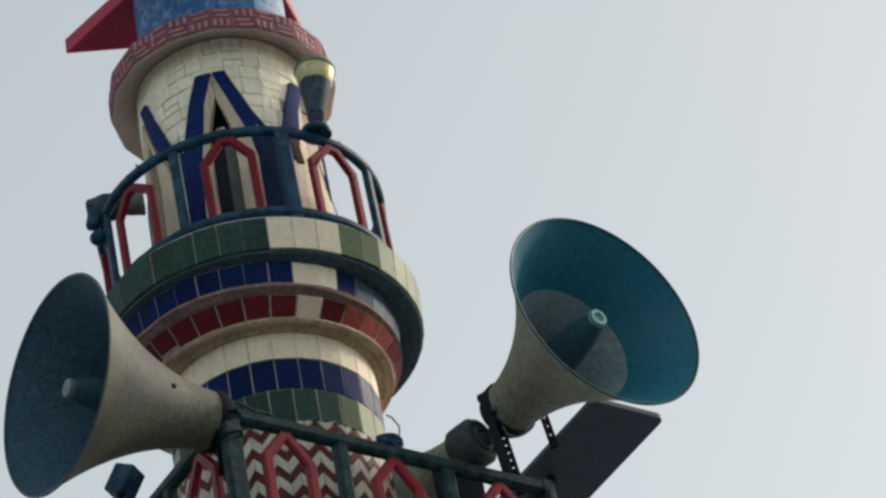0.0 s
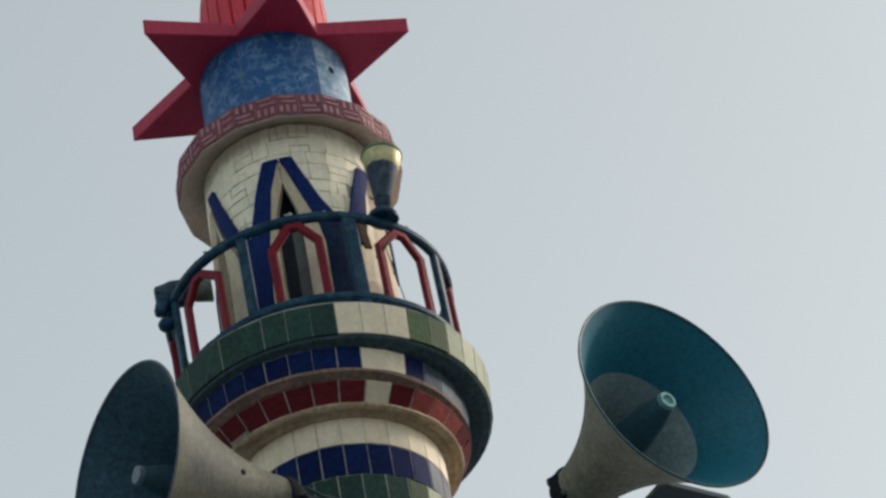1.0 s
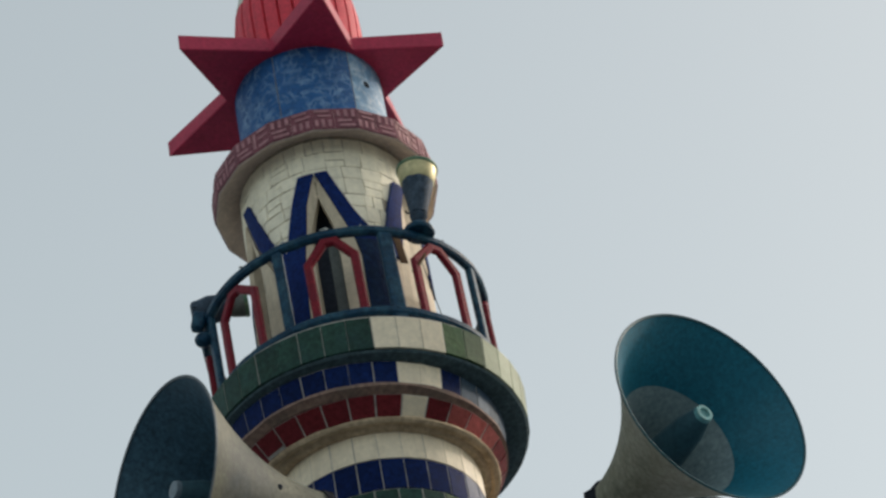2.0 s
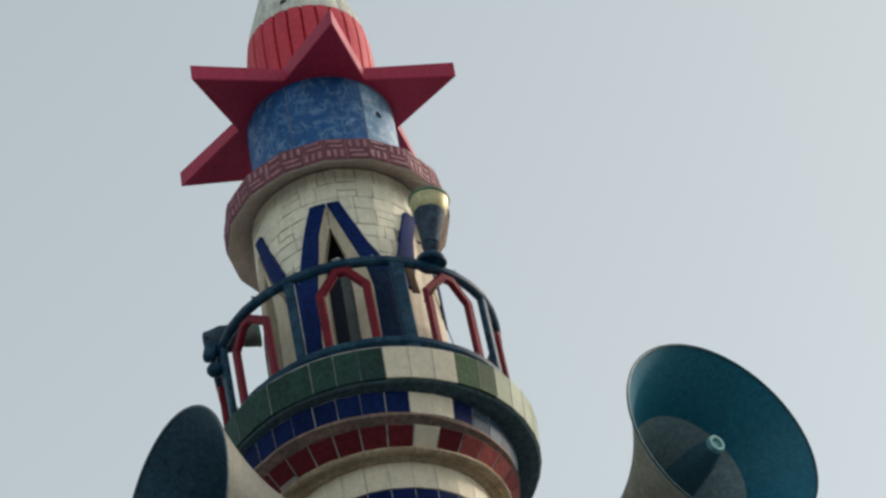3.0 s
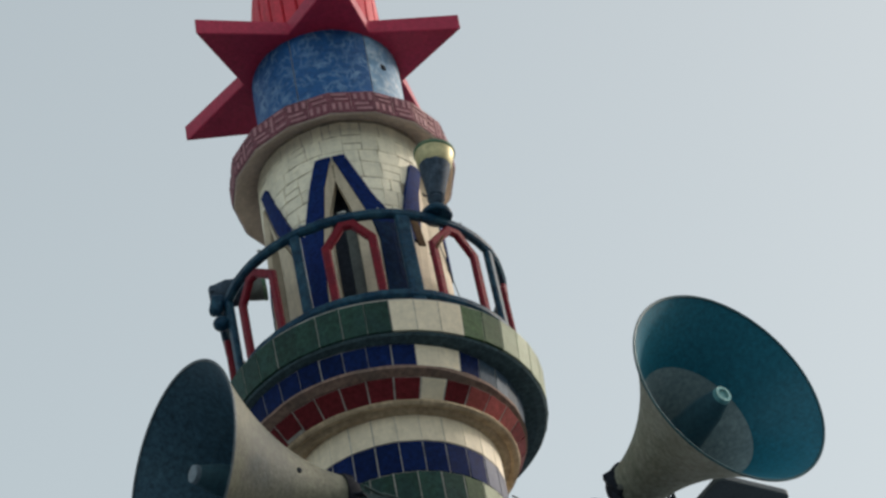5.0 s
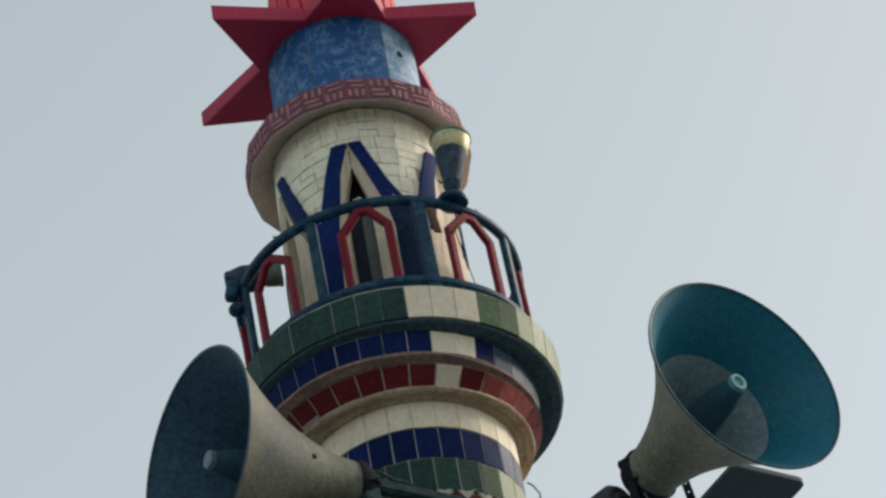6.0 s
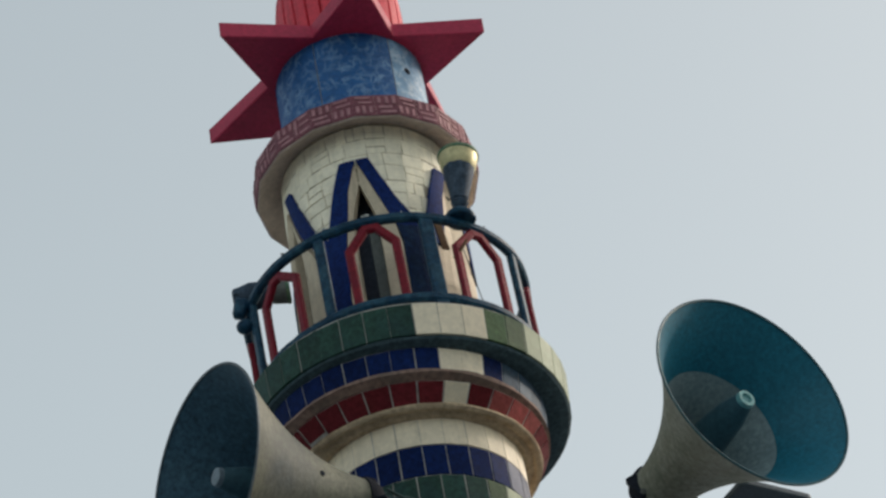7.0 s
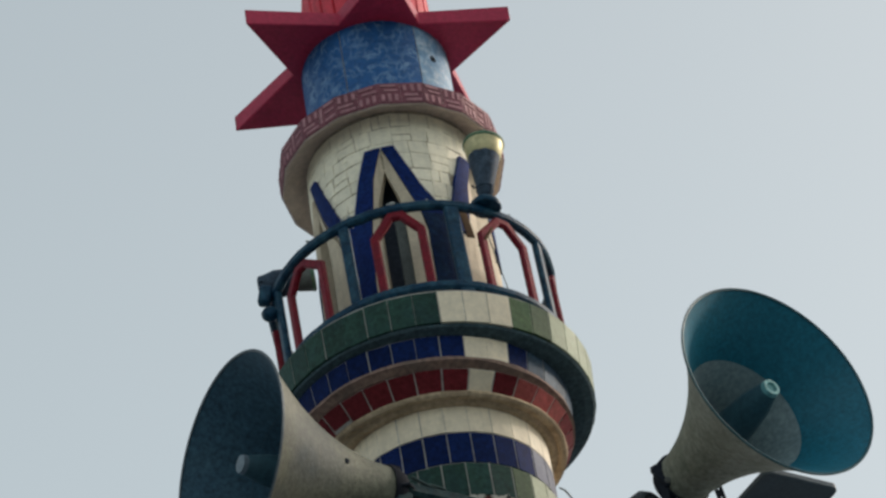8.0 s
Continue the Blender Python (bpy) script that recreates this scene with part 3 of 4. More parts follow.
bmesh.ops.rotate(bm, cent=(0, 0, 0), matrix=Matrix.Rotation(radians(0.8), 3, "Y"), verts=bm.verts)
bmesh.ops.translate(bm, vec=(-0.010, 0.0, STAR_Z0 - 0.004), verts=bm.verts)
part("star", bm, M_STAR, minaret, "red painted six-pointed star slab")

# ribbed red collar and white neck
bm = bmesh.new()
NR = 26
prof = [(0.288, 13.330), (0.297, 13.45), (0.301, 13.60), (0.298, 13.70), (0.286, 13.79)]
cols = []
for k in range(NR * 6):
    dip = 0.020 if k % 6 == 0 else 0.0
    az_ = 360.0 / NR * (k // 6 + (0.0, 0.10, 0.30, 0.5, 0.70, 0.90)[k % 6])
    cols.append([bm.verts.new(polar(r - dip, az_, z)) for r, z in prof])
for k in range(len(cols)):
    p, q = cols[k], cols[(k + 1) % len(cols)]
    for j in range(len(prof) - 1):
        bm.faces.new((p[j], q[j], q[j + 1], p[j + 1]))
bmesh.ops.recalc_face_normals(bm, faces=bm.faces)
part("ribbed_collar", bm, M_DOME, minaret, "salmon red ribbed collar above the star")
NECK = [(0.284, 13.786), (0.273, 13.85), (0.253, 13.92), (0.229, 14.0), (0.206, 14.08), (0.184, 14.15), (0.162, 14.21), (0.145, 14.28), (0.128, 14.38), (0.115, 14.50), (0.10, 14.62)]
bm = bmesh.new()
nrng = random.Random(4)
cols = []
for k in range(18 * 6):
    crack = k % 6 == 0
    a_ = 360.0 * k / (18 * 6) + (nrng.uniform(-1.2, 1.2) if crack else 0)
    depth = nrng.uniform(0.005, 0.016) if crack else 0.0
    cols.append([bm.verts.new(polar(r - depth * nrng.uniform(0.4, 1.0) + nrng.uniform(-0.0008, 0.0008), a_ + (nrng.uniform(-0.8, 0.8) if crack else 0), z)) for r, z in NECK])
for k in range(len(cols)):
    p, q = cols[k], cols[(k + 1) % len(cols)]
    for j in range(len(NECK) - 1):
        bm.faces.new((p[j], q[j], q[j + 1], p[j + 1]))
bm.faces.new([c[-1] for c in cols])
bmesh.ops.recalc_face_normals(bm, faces=bm.faces)
part("neck", bm, M_WHITE, minaret, "weathered white neck with dark vertical cracks", 25)

# tile rings
STEM = Matrix.Translation((0.010, -0.026, 0)) @ Matrix.Diagonal((0.944, 0.944, 1, 1))
def ring_part(name, label, shift=None):
    ob = new(name)
    ob.parent = minaret
    if shift:
        ob.matrix_basis = shift
    return tagged(ob, label)


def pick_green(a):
    # beyond the cream panel the greens step to their lit copies
    return M_CREAM if 8 < a < 33.5 else M_PALEGLARE if 51 < a < 86 else M_OLIVELIT if 33.5 < a < 51 else M_GREEN


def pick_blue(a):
    # sunward blue tiles carry the glare in their colour
    return M_CREAM if 13 < a < 32.5 else M_BLUEGLARE if 44 < a < 100 else M_BLUE


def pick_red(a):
    # orange tiles on the sunward side, sunlight included in their colour
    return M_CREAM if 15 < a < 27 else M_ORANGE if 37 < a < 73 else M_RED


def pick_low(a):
    # lit copies of green on the right, painted glare at the left edge
    return M_PALEGLARE if 49.5 < a < 90 or -110 < a < -66 else M_OLIVELIT if 36 < a < 49.5 else M_GREEN


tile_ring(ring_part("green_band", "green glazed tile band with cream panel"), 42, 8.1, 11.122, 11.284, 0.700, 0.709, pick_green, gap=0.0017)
blue_band = ring_part("blue_band", "cobalt tile band under the balcony")
red_band = ring_part("red_band", "red glazed tile band under the balcony")
blue_band.matrix_basis = SET_OFF @ Matrix.Rotation(radians(6.0), 4, "Z")
red_band.matrix_basis = Matrix.Translation((-0.016, -0.030, 0)) @ Matrix.Diagonal((0.976, 0.952, 1, 1)) @ Matrix.Rotation(radians(4.0), 4, "Z")
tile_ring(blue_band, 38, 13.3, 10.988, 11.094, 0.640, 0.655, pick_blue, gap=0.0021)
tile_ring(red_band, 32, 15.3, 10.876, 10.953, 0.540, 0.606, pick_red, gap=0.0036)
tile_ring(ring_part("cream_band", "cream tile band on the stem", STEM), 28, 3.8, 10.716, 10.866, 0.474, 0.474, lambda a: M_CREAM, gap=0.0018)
# from 51 to 100 degrees the sun's glare is in the tile colour
tile_ring(ring_part("lower_blue_band", "cobalt tile band on the stem", STEM), 28, 3.8, 10.556, 10.716, 0.474, 0.474, lambda a: M_LILACGLARE if 51 < a < 100 else M_BLUE)
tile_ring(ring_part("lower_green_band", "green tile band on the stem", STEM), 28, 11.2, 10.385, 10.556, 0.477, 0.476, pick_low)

# girdle relief tiles, two on each of the sixteen flats
girdle_band = ring_part("relief_band", "dark pink relief tile band with key pattern")
gw = G_R * math.tan(math.pi / 16)
prng = random.Random(3)


def key_pattern():
    """Bars (middle across, middle up, width, height, as parts of a tile): rows of lying and standing bars."""
    turn = prng.random()
    if turn < 0.40:
        bars = [(-0.04, 0.87, 0.80, 0.13), (0.06, 0.63, 0.74, 0.13)] + [(x, 0.26, 0.17, 0.38) for x in (-0.36, -0.06, 0.30)]
    elif turn < 0.65:
        bars = [(0.04, 0.13, 0.82, 0.13), (-0.06, 0.37, 0.76, 0.13)] + [(x, 0.74, 0.17, 0.38) for x in (-0.32, 0.02, 0.36)]
    elif turn < 0.85:
        bars = [(-0.38, 0.5, 0.15, 0.84)] + [(0.12, z, 0.62, 0.14) for z in (0.16, 0.52, 0.86)]
    else:
        bars = [(x, 0.5, 0.16, 0.80) for x in (0.12, 0.38)] + [(-0.24, z, 0.42, 0.14) for z in (0.18, 0.50, 0.82)]
    return [(x + prng.uniform(-0.03, 0.03), z, w * prng.uniform(0.85, 1.0), h * prng.uniform(0.8, 1.1)) for x, z, w, h in bars]


for k in range(32):
    mid = 22.5 * (k // 2) + 11.25
    shift = gw * (k % 2 - 0.5)
    me = tile_mesh(gw, -0.062, 0.062, G_R, G_R, gap=0.0004)
    # flats towards the sun get the painted sunlit copy
    me.materials.append(M_ROSELIT if 50 < mid < 120 else M_PINK)
    ob = new("relief_tile", me)
    ob.parent = girdle_band
    ob.rotation_euler = (0, 0, radians(mid))
    ob.location = Matrix.Rotation(radians(mid), 3, "Z") @ Vector((shift, 0, 12.632))
    b = bmesh.new()
    for (cx, cz, w, h) in key_pattern():
        q = box_mesh(w * gw * 0.94, 0.008, h * 0.118, 0.0012, Matrix.Translation((cx * gw * 0.94, -G_R, (cz - 0.5) * 0.118)))
        tmp = bpy.data.meshes.new("tmp")
        q.to_mesh(tmp)
        q.free()
        b.from_mesh(tmp)
        bpy.data.meshes.remove(tmp)
    r_ = part("relief", b, M_PINKLIGHT, ob, "pale pink raised key pattern")

# ---- round balcony railing ----
RR = 0.622
railing = thing("balcony_railing", (0, 0, 11.30), "round teal painted steel railing with red arch inserts", "railing")
LEAN_RAIL = Matrix.Translation((0.2, 0, 11.6)) @ Matrix.Rotation(radians(-1.2), 4, "Y") @ Matrix.Translation((-0.2, 0, -11.6))
railing.matrix_world = LEAN_RAIL


def circle(r, z, n=72, a0=0.0, a1=360.0):
    return [polar(r + 0.004 * noise.noise(Vector((0.7 * k, z, 0))), a0 + (a1 - a0) * k / n, z + 0.004 * noise.noise(Vector((0.6 * k, z, 5)))) for k in range(n)]


part("top_rail", sweep(circle(RR, 11.848, 96), 0.040, 0.044, closed=True), M_RAIL, railing, "", 35)
part("bottom_rail", sweep(circle(RR, 11.386, 96), 0.042, 0.046, closed=True), M_RAIL, railing, "", 35)


def bar(a, b, w, h, up=None):
    d = (Vector(b) - Vector(a)).normalized()
    u = up or (Vector((0, 0, 1)) if abs(d.z) < 0.9 else Vector((0, 1, 0)))
    return sweep([a, b], w, h, up=u)


for k in range(8):
    pa = -22.5 + 45 * k - (1.2 if k == 1 else 0.3)
    out = polar(1, pa, 0)
    part("post", sweep([polar(RR, pa, 11.30), polar(RR, pa, 11.84)], 0.066 if k == 1 else 0.048, 0.030, up=out), M_RAIL, railing)
    ca = -0.8 + 45 * k
    # each insert was bent by hand: half widths and peak differ a little
    wl_, wr_, pk = ((10.2, 8.7, 11.806), (11.4, 10.0, 11.806))[k] if k < 2 else (10.3, 10.0, 11.786)
    pts = [polar(RR, ca - wl_, 11.385), polar(RR, ca - wl_, 11.700), polar(RR, ca - 2.6, pk), polar(RR, ca + 2.0, pk), polar(RR, ca + wr_, 11.715), polar(RR, ca + wr_, 11.385)]
    part("arch_insert", sweep(pts, 0.040, 0.030, up=polar(1, ca, 0)), M_ARCH, railing, "red painted steel arch")

# ---- square balcony railing ----
lower_rail = thing("square_railing", (0, 0, 0), "square teal steel railing with red arch inserts", "railing")
corners = [SQ_M @ Vector((x * HALF, y * HALF, 0)) for x, y in ((-1, -1), (1, -1), (1, 1), (-1, 1))]
for k in range(4):
    p, q = corners[k], corners[(k + 1) % 4]
    d = (q - p).normalized()
    outw = Vector((d.y, -d.x, 0))
    up_ = Vector((0, 0, 1))
    part("top_rail", sweep([p + up_ * (RAIL_Z - 0.001 * k) - d * 0.03, q + up_ * (RAIL_Z - 0.001 * k) - d * 0.032], 0.055, 0.062), M_RAILGREEN, lower_rail)
    L = (q - p).length
    for s in (0.0, 0.5, 1.0):
        w = 0.085 if s == 0 else 0.060
        part("post", sweep([p + d * s + up_ * 9.40, p + d * s + up_ * (RAIL_Z - 0.03)], w, 0.05, up=outw), M_RAILGREEN, lower_rail)
    for s in (0.25, 0.75, 1.25):
        c = p + d * s
        pts = [c + d * x + up_ * z for x, z in ((-0.098, 9.45), (-0.098, 9.885), (-0.012, 10.000), (0.012, 10.000), (0.098, 9.885), (0.098, 9.45))]
        part("arch_insert", sweep(pts, 0.046, 0.034, up=outw), M_ARCHLOW, lower_rail, "red painted steel arch")

# ---- horn loudspeakers ----
def aim(place, axis):
    """Pose whose z runs along axis and whose x is level."""
    z = Vector(axis).normalized()
    x = Vector((0, 0, 1)).cross(z).normalized()
    y = z.cross(x)
    m = Matrix((x, y, z)).transposed().to_4x4()
    return Matrix.Translation(place) @ m


def horn(name, neck, axis, length, radius, outside, inside, throat, cap, rim, label, r0=0.231, power=1.9, split=0.70, tube=0.085, hollow=0.925):
    ob = thing(name, aim(neck, axis), label, "loudspeaker", "horn loudspeakers on the minaret")
    n = 28
    outer = []
    for i in range(n + 1):
        s = i / n
        outer.append((radius * (r0 + (1 - r0) * s ** power), length * s))
    wall = 0.006
    back = [(0.0, -0.012), (outer[0][0] * 0.92, -0.012), (outer[0][0], 0.0)]
    lip = [(radius + 0.002, length - 0.004), (radius + 0.005, length + 0.003), (radius + 0.002, length + 0.008), (radius - wall, length + 0.004)]
    part("bell", ring_mesh(back + outer[1:-1] + [(radius + 0.001, length - 0.003)], 96), outside, ob, "weathered metal bell", 40)
    part("rim", ring_mesh(lip, 96, True), rim, ob, "thin rolled rim", 40)
    inner = [(max(r - wall, 0.002), z) for r, z in outer]
    cut = int(n * split)
    part("bell_lining", ring_mesh(inner[cut:] + [(radius - wall - 0.001, length + 0.003)], 96), inside, ob, "", 40)
    part("throat", ring_mesh([(0.0, 0.03)] + [(r - 0.001, z) for r, z in inner[2:cut + 1]], 72), throat, ob, "", 40)
    t = tube * radius * 1.28
    part("reflex_tube", ring_mesh([(t * 1.9, length * 0.22), (t * 1.7, length * 0.50), (t * 1.3, length * 0.78), (t * 0.86, length * 0.90), (t * 0.74, length * 0.925)], 40), M_TUBE, ob, "", 40)
    t *= 0.80
    part("cap", ring_mesh([(t * 0.96, length * 0.900), (t * 1.02, length * 0.92), (t * 0.92, length * 0.942), (t * 0.60, length * 0.942), (t * 0.50, length * hollow), (0.0, length * hollow)], 36), cap, ob, "pale round cap", 40)
    return ob


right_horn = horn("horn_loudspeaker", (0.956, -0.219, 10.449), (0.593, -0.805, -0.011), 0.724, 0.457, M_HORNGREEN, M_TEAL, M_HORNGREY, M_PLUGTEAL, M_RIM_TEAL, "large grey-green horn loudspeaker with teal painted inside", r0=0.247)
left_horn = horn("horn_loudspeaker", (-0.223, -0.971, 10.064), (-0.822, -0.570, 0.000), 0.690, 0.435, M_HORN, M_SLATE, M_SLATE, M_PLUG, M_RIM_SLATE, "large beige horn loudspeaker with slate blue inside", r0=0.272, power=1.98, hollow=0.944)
for h_, r_, steel in ((right_horn, 0.457 * 0.262, M_IRON), (left_horn, 0.435 * 0.272, M_BLACK)):
    part("driver", ring_mesh([(0.0, -0.050), (r_ * 0.70, -0.048), (r_ * 0.90, -0.036), (r_ * 1.0, -0.014), (r_ * 1.05, 0.010), (r_ * 1.06, 0.034), (r_ * 0.9, 0.037)], 40), steel, h_, "dark steel driver housing", 40)
bolt = part("bolt", ring_mesh([(0.0, 0.006), (0.011, 0.004), (0.013, -0.004), (0.0, -0.004)], 10), M_IRON, left_horn, "dark bolt head")
bolt.matrix_basis = left_horn.matrix_world.inverted() @ aim((-0.3556, -1.2702, 10.0468), (0.567, -0.818, -0.100))

# bracket straps that hold the right horn
def strap(a, b, width, thick, holes, parent, name="strap", label="perforated dark steel strap"):
    """A flat steel strap from a to b, facing the open side, with a row of round holes cut through."""
    a, b = Vector(a), Vector(b)
    d = (b - a)
    length = d.length
    z = d.normalized()
    face = Vector((-0.2, -0.9, -0.4))
    x = z.cross(face).normalized()
    y = z.cross(x)
    m = Matrix((x, y, z)).transposed().to_4x4()
    m.translation = a
    bm = bmesh.new()
    cells = max(1, holes)
    h = length / cells
    r = width * 0.13
    for k in range(cells):
        for yy in (0.0,):
            sq = [bm.verts.new((sx_ * width / 2, yy, h * (k + 0.5 + sz_ / 2))) for sx_, sz_ in ((-1, -1), (0, -1), (1, -1), (1, 0), (1, 1), (0, 1), (-1, 1), (-1, 0))]
            if holes:
                ci = [bm.verts.new((r * math.cos(radians(t)), yy, h * (k + 0.5) + r * math.sin(radians(t)))) for t in (225, 270, 315, 0, 45, 90, 135, 180)]
                for i in range(8):
                    j = (i + 1) % 8
                    bm.faces.new((sq[i], sq[j], ci[j], ci[i]))
            else:
                bm.faces.new(sq)
    bmesh.ops.remove_doubles(bm, verts=bm.verts, dist=1e-5)
    bmesh.ops.recalc_face_normals(bm, faces=bm.faces)
    bmesh.ops.solidify(bm, geom=list(bm.faces), thickness=thick)
    bmesh.ops.transform(bm, matrix=m, verts=bm.verts)
    return part(name, bm, M_IRON, parent, label)


bracket = thing("horn_bracket", (0, 0, 0), "dark steel strap bracket holding the horn on the railing", "bracket")
bm = sweep([(0.884, -0.300, 10.460), (0.884, -0.300, 10.33), (0.893, -0.300, 10.22), (0.908, -0.300, 10.040)], 0.036, 0.012, up=Vector((0.2, 0.75, 0.6)))
part("arm", bm, M_IRON, bracket)
part("clamp", box_mesh(0.052, 0.040, 0.120, 0.006, Matrix.Translation((0.890, -0.305, 10.436)) @ Matrix.Rotation(-0.42, 4, "Y")), M_IRON, bracket)
part("bolt", ring_mesh([(0.0, 0.010), (0.012, 0.008), (0.014, -0.004), (0.0, -0.004)], 8), M_DULL, bracket).matrix_basis = aim((0.905, -0.330, 10.395), (0.1, -0.9, -0.4))
strap((0.918, -0.230, 10.370), (0.952, -0.230, 10.020), 0.040, 0.004, 9, bracket)
strap((1.116, -0.100, 10.500), (1.136, -0.100, 10.315), 0.036, 0.004, 4, bracket)
part("wire_loop", sweep([(0.918, -0.40, 10.246), (0.928, -0.40, 10.207), (0.959, -0.40, 10.183), (0.997, -0.40, 10.190), (1.023, -0.40, 10.220)], 0.006, 0.006, sides=6), M_CABLE, bracket)

# clamp and cable tangle behind the left horn
left_bracket = thing("horn_bracket", (0, 0, 0), "black steel clamp with cable wound round the corner post", "bracket")
part("clamp_block", box_mesh(0.060, 0.075, 0.235, 0.012, Matrix.Translation((-0.206, -1.010, 10.055)) @ Matrix.Rotation(0.5, 4, "Z") @ Matrix.Rotation(0.10, 4, "Y")), M_BLACK, left_bracket)
part("arm", sweep([(-0.195, -1.020, 9.97), (-0.210, -0.985, 9.80)], 0.062, 0.022, up=Vector((0.3, -0.95, 0))), M_BLACK, left_bracket)
part("bolt", ring_mesh([(0.0, 0.010), (0.013, 0.008), (0.015, -0.004), (0.0, -0.004)], 8), M_IRON, left_bracket).matrix_basis = aim((-0.190, -1.052, 10.105), (0.2, -0.95, -0.2))
wr = random.Random(5)
for z_, r_ in ((10.040, 0.047), (9.93, 0.046)):
    tilt = wr.uniform(-0.35, 0.35)
    pts = []
    for t in range(0, 360, 24):
        c_, s_ = math.cos(radians(t)), math.sin(radians(t))
        rr = r_ + wr.uniform(-0.005, 0.005)
        pts.append((-0.171 + rr * c_, -1.031 + rr * s_, z_ + tilt * rr * c_ + wr.uniform(-0.004, 0.004)))
    part("cable_loop", sweep(pts, 0.013, 0.013, closed=True, sides=6), M_IRON, left_bracket, "dark cable wound round the corner post", 60)

# torn tape ends on the corner of the square railing
for x_, y_, z_, w_, tilt in ((-0.085, -0.995, 10.090, 0.10, 0.35), (-0.03, -0.955, 10.086, 0.07, 0.15), (-0.155, -1.030, 10.088, 0.06, -0.2)):
    part("tape_flap", box_mesh(w_, 0.030, 0.006, 0.002, Matrix.Translation((x_, y_, z_)) @ Matrix.Rotation(radians(SQ), 4, "Z") @ Matrix.Rotation(tilt, 4, "Y") @ Matrix.Rotation(0.5, 4, "X")), M_TAPE, lower_rail, "torn grey-green tape end")

# board beside the right horn
board = thing("mounting_board", (0, 0, 0), "flat charcoal board with rounded corners beside the horn", "board")
BU = Vector((math.cos(radians(34.5)), math.sin(radians(34.5)), 0))
BV = Vector((-BU.y, BU.x, 0))
b_m = Matrix((BU, BV, Vector((0, 0, 1)))).transposed().to_4x4()
b_m.translation = Vector((1.318, -0.240, 10.433)) + BU * 0.183 + BV * 0.42
bm = bmesh.new()
bmesh.ops.create_cube(bm, size=1.0)
bmesh.ops.scale(bm, vec=(0.366, 0.84, 0.03), verts=bm.verts)
bmesh.ops.bevel(bm, geom=[e for e in bm.edges if abs(e.verts[0].co.z - e.verts[1].co.z) > 0.01], offset=0.035, segments=4, profile=0.5, affect="EDGES")
bmesh.ops.bevel(bm, geom=[e for e in bm.edges if abs(e.verts[0].co.z - e.verts[1].co.z) < 0.001], offset=0.004, segments=1, affect="EDGES")
bmesh.ops.transform(bm, matrix=b_m, verts=bm.verts)
part("panel", bm, M_BOARD, board)
part("support_post", sweep([(1.02, -0.02, 9.95), (1.13, 0.26, 10.425)], 0.035, 0.035), M_IRON, board)

# small horn whose driver faces out over the rail
small = thing("small_horn_loudspeaker", aim((0.785, -0.200, 10.316), (-0.74, 0.62, 0.00)), "small grey horn loudspeaker with a dark driver", "loudspeaker", "horn loudspeakers on the minaret")
part("bell", ring_mesh([(0.084, 0.03), (0.080, 0.10), (0.086, 0.17), (0.104, 0.25), (0.138, 0.33), (0.178, 0.39), (0.183, 0.394), (0.174, 0.39), (0.09, 0.22), (0.0, 0.12)], 48), M_HORNGREEN, small, "weathered grey bell", 40)
part("driver", ring_mesh([(0.0, -0.088), (0.020, -0.088), (0.024, -0.074), (0.036, -0.074), (0.040, -0.084), (0.054, -0.082), (0.058, -0.068), (0.072, -0.068), (0.076, -0.074), (0.090, -0.070), (0.100, -0.054), (0.106, -0.048), (0.106, -0.03), (0.103, 0.045), (0.092, 0.060), (0.0, 0.065)], 40), M_DRIVER, small, "dark round driver with stepped cover", 40)
plate = part("mounting_plate", box_mesh(0.24, 0.020, 0.24, 0.006), M_IRON, small, "dark steel mounting plate below the driver")
plate.matrix_basis = small.matrix_world.inverted() @ (Matrix.Translation((0.705, -0.27, 10.02)) @ Matrix.Rotation(radians(SQ), 4, "Z"))
part("foot", sweep([(0.02, -0.09, 0.0), (0.02, -0.27, 0.0)], 0.05, 0.012, up=Vector((0, 0, 1))), M_IRON, small)

# small lamp box near the far corner of the square railing
box_lamp = thing("flood_lamp", (0, 0, 0), "small dark blue flood lamp on a short pole", "lamp")
f_m = Matrix.Translation((-0.632, -0.40, 10.268)) @ Matrix.Rotation(radians(34), 4, "Y") @ Matrix.Rotation(radians(-22), 4, "Z") @ Matrix.Rotation(radians(10), 4, "X")
part("housing", box_mesh(0.098, 0.098, 0.128, 0.008, f_m), M_RAIL, box_lamp)
part("pole", sweep([(-0.66, -0.395, 10.25), (-0.665, -0.385, 10.02)], 0.035, 0.035, sides=10), M_RAIL, box_lamp)

# cable and a coil of it on the square railing
bm = bmesh.new()
for k in range(6):
    rr = 0.032 + 0.004 * (k % 3)
    mid = Vector((0.446, -0.606, 10.084 + 0.0075 * k))
    along_rail = Vector((0.824, 0.566, 0))
    across = Vector((-0.566, 0.824, 0))
    pts = [mid + along_rail * (1.35 * rr * math.cos(radians(t))) + across * (0.62 * rr * math.sin(radians(t))) + Vector((0, 0, 0.006 * math.sin(radians(2 * t + 47 * k)))) for t in range(0, 360, 15)]
    sweep(pts, 0.017, 0.017, bm=bm, closed=True, sides=6)
part("cable_coil", bm, M_RAIL, lower_rail, "dark cable coiled on the top rail", 60)
part("loose_cable", sweep([(0.464, -0.30, 10.470), (0.484, -0.31, 10.445), (0.497, -0.33, 10.40), (0.503, -0.40, 10.33), (0.495, -0.50, 10.22), (0.47, -0.58, 10.11)], 0.008, 0.008, sides=6), M_CABLE, lower_rail, "thin grey cable")

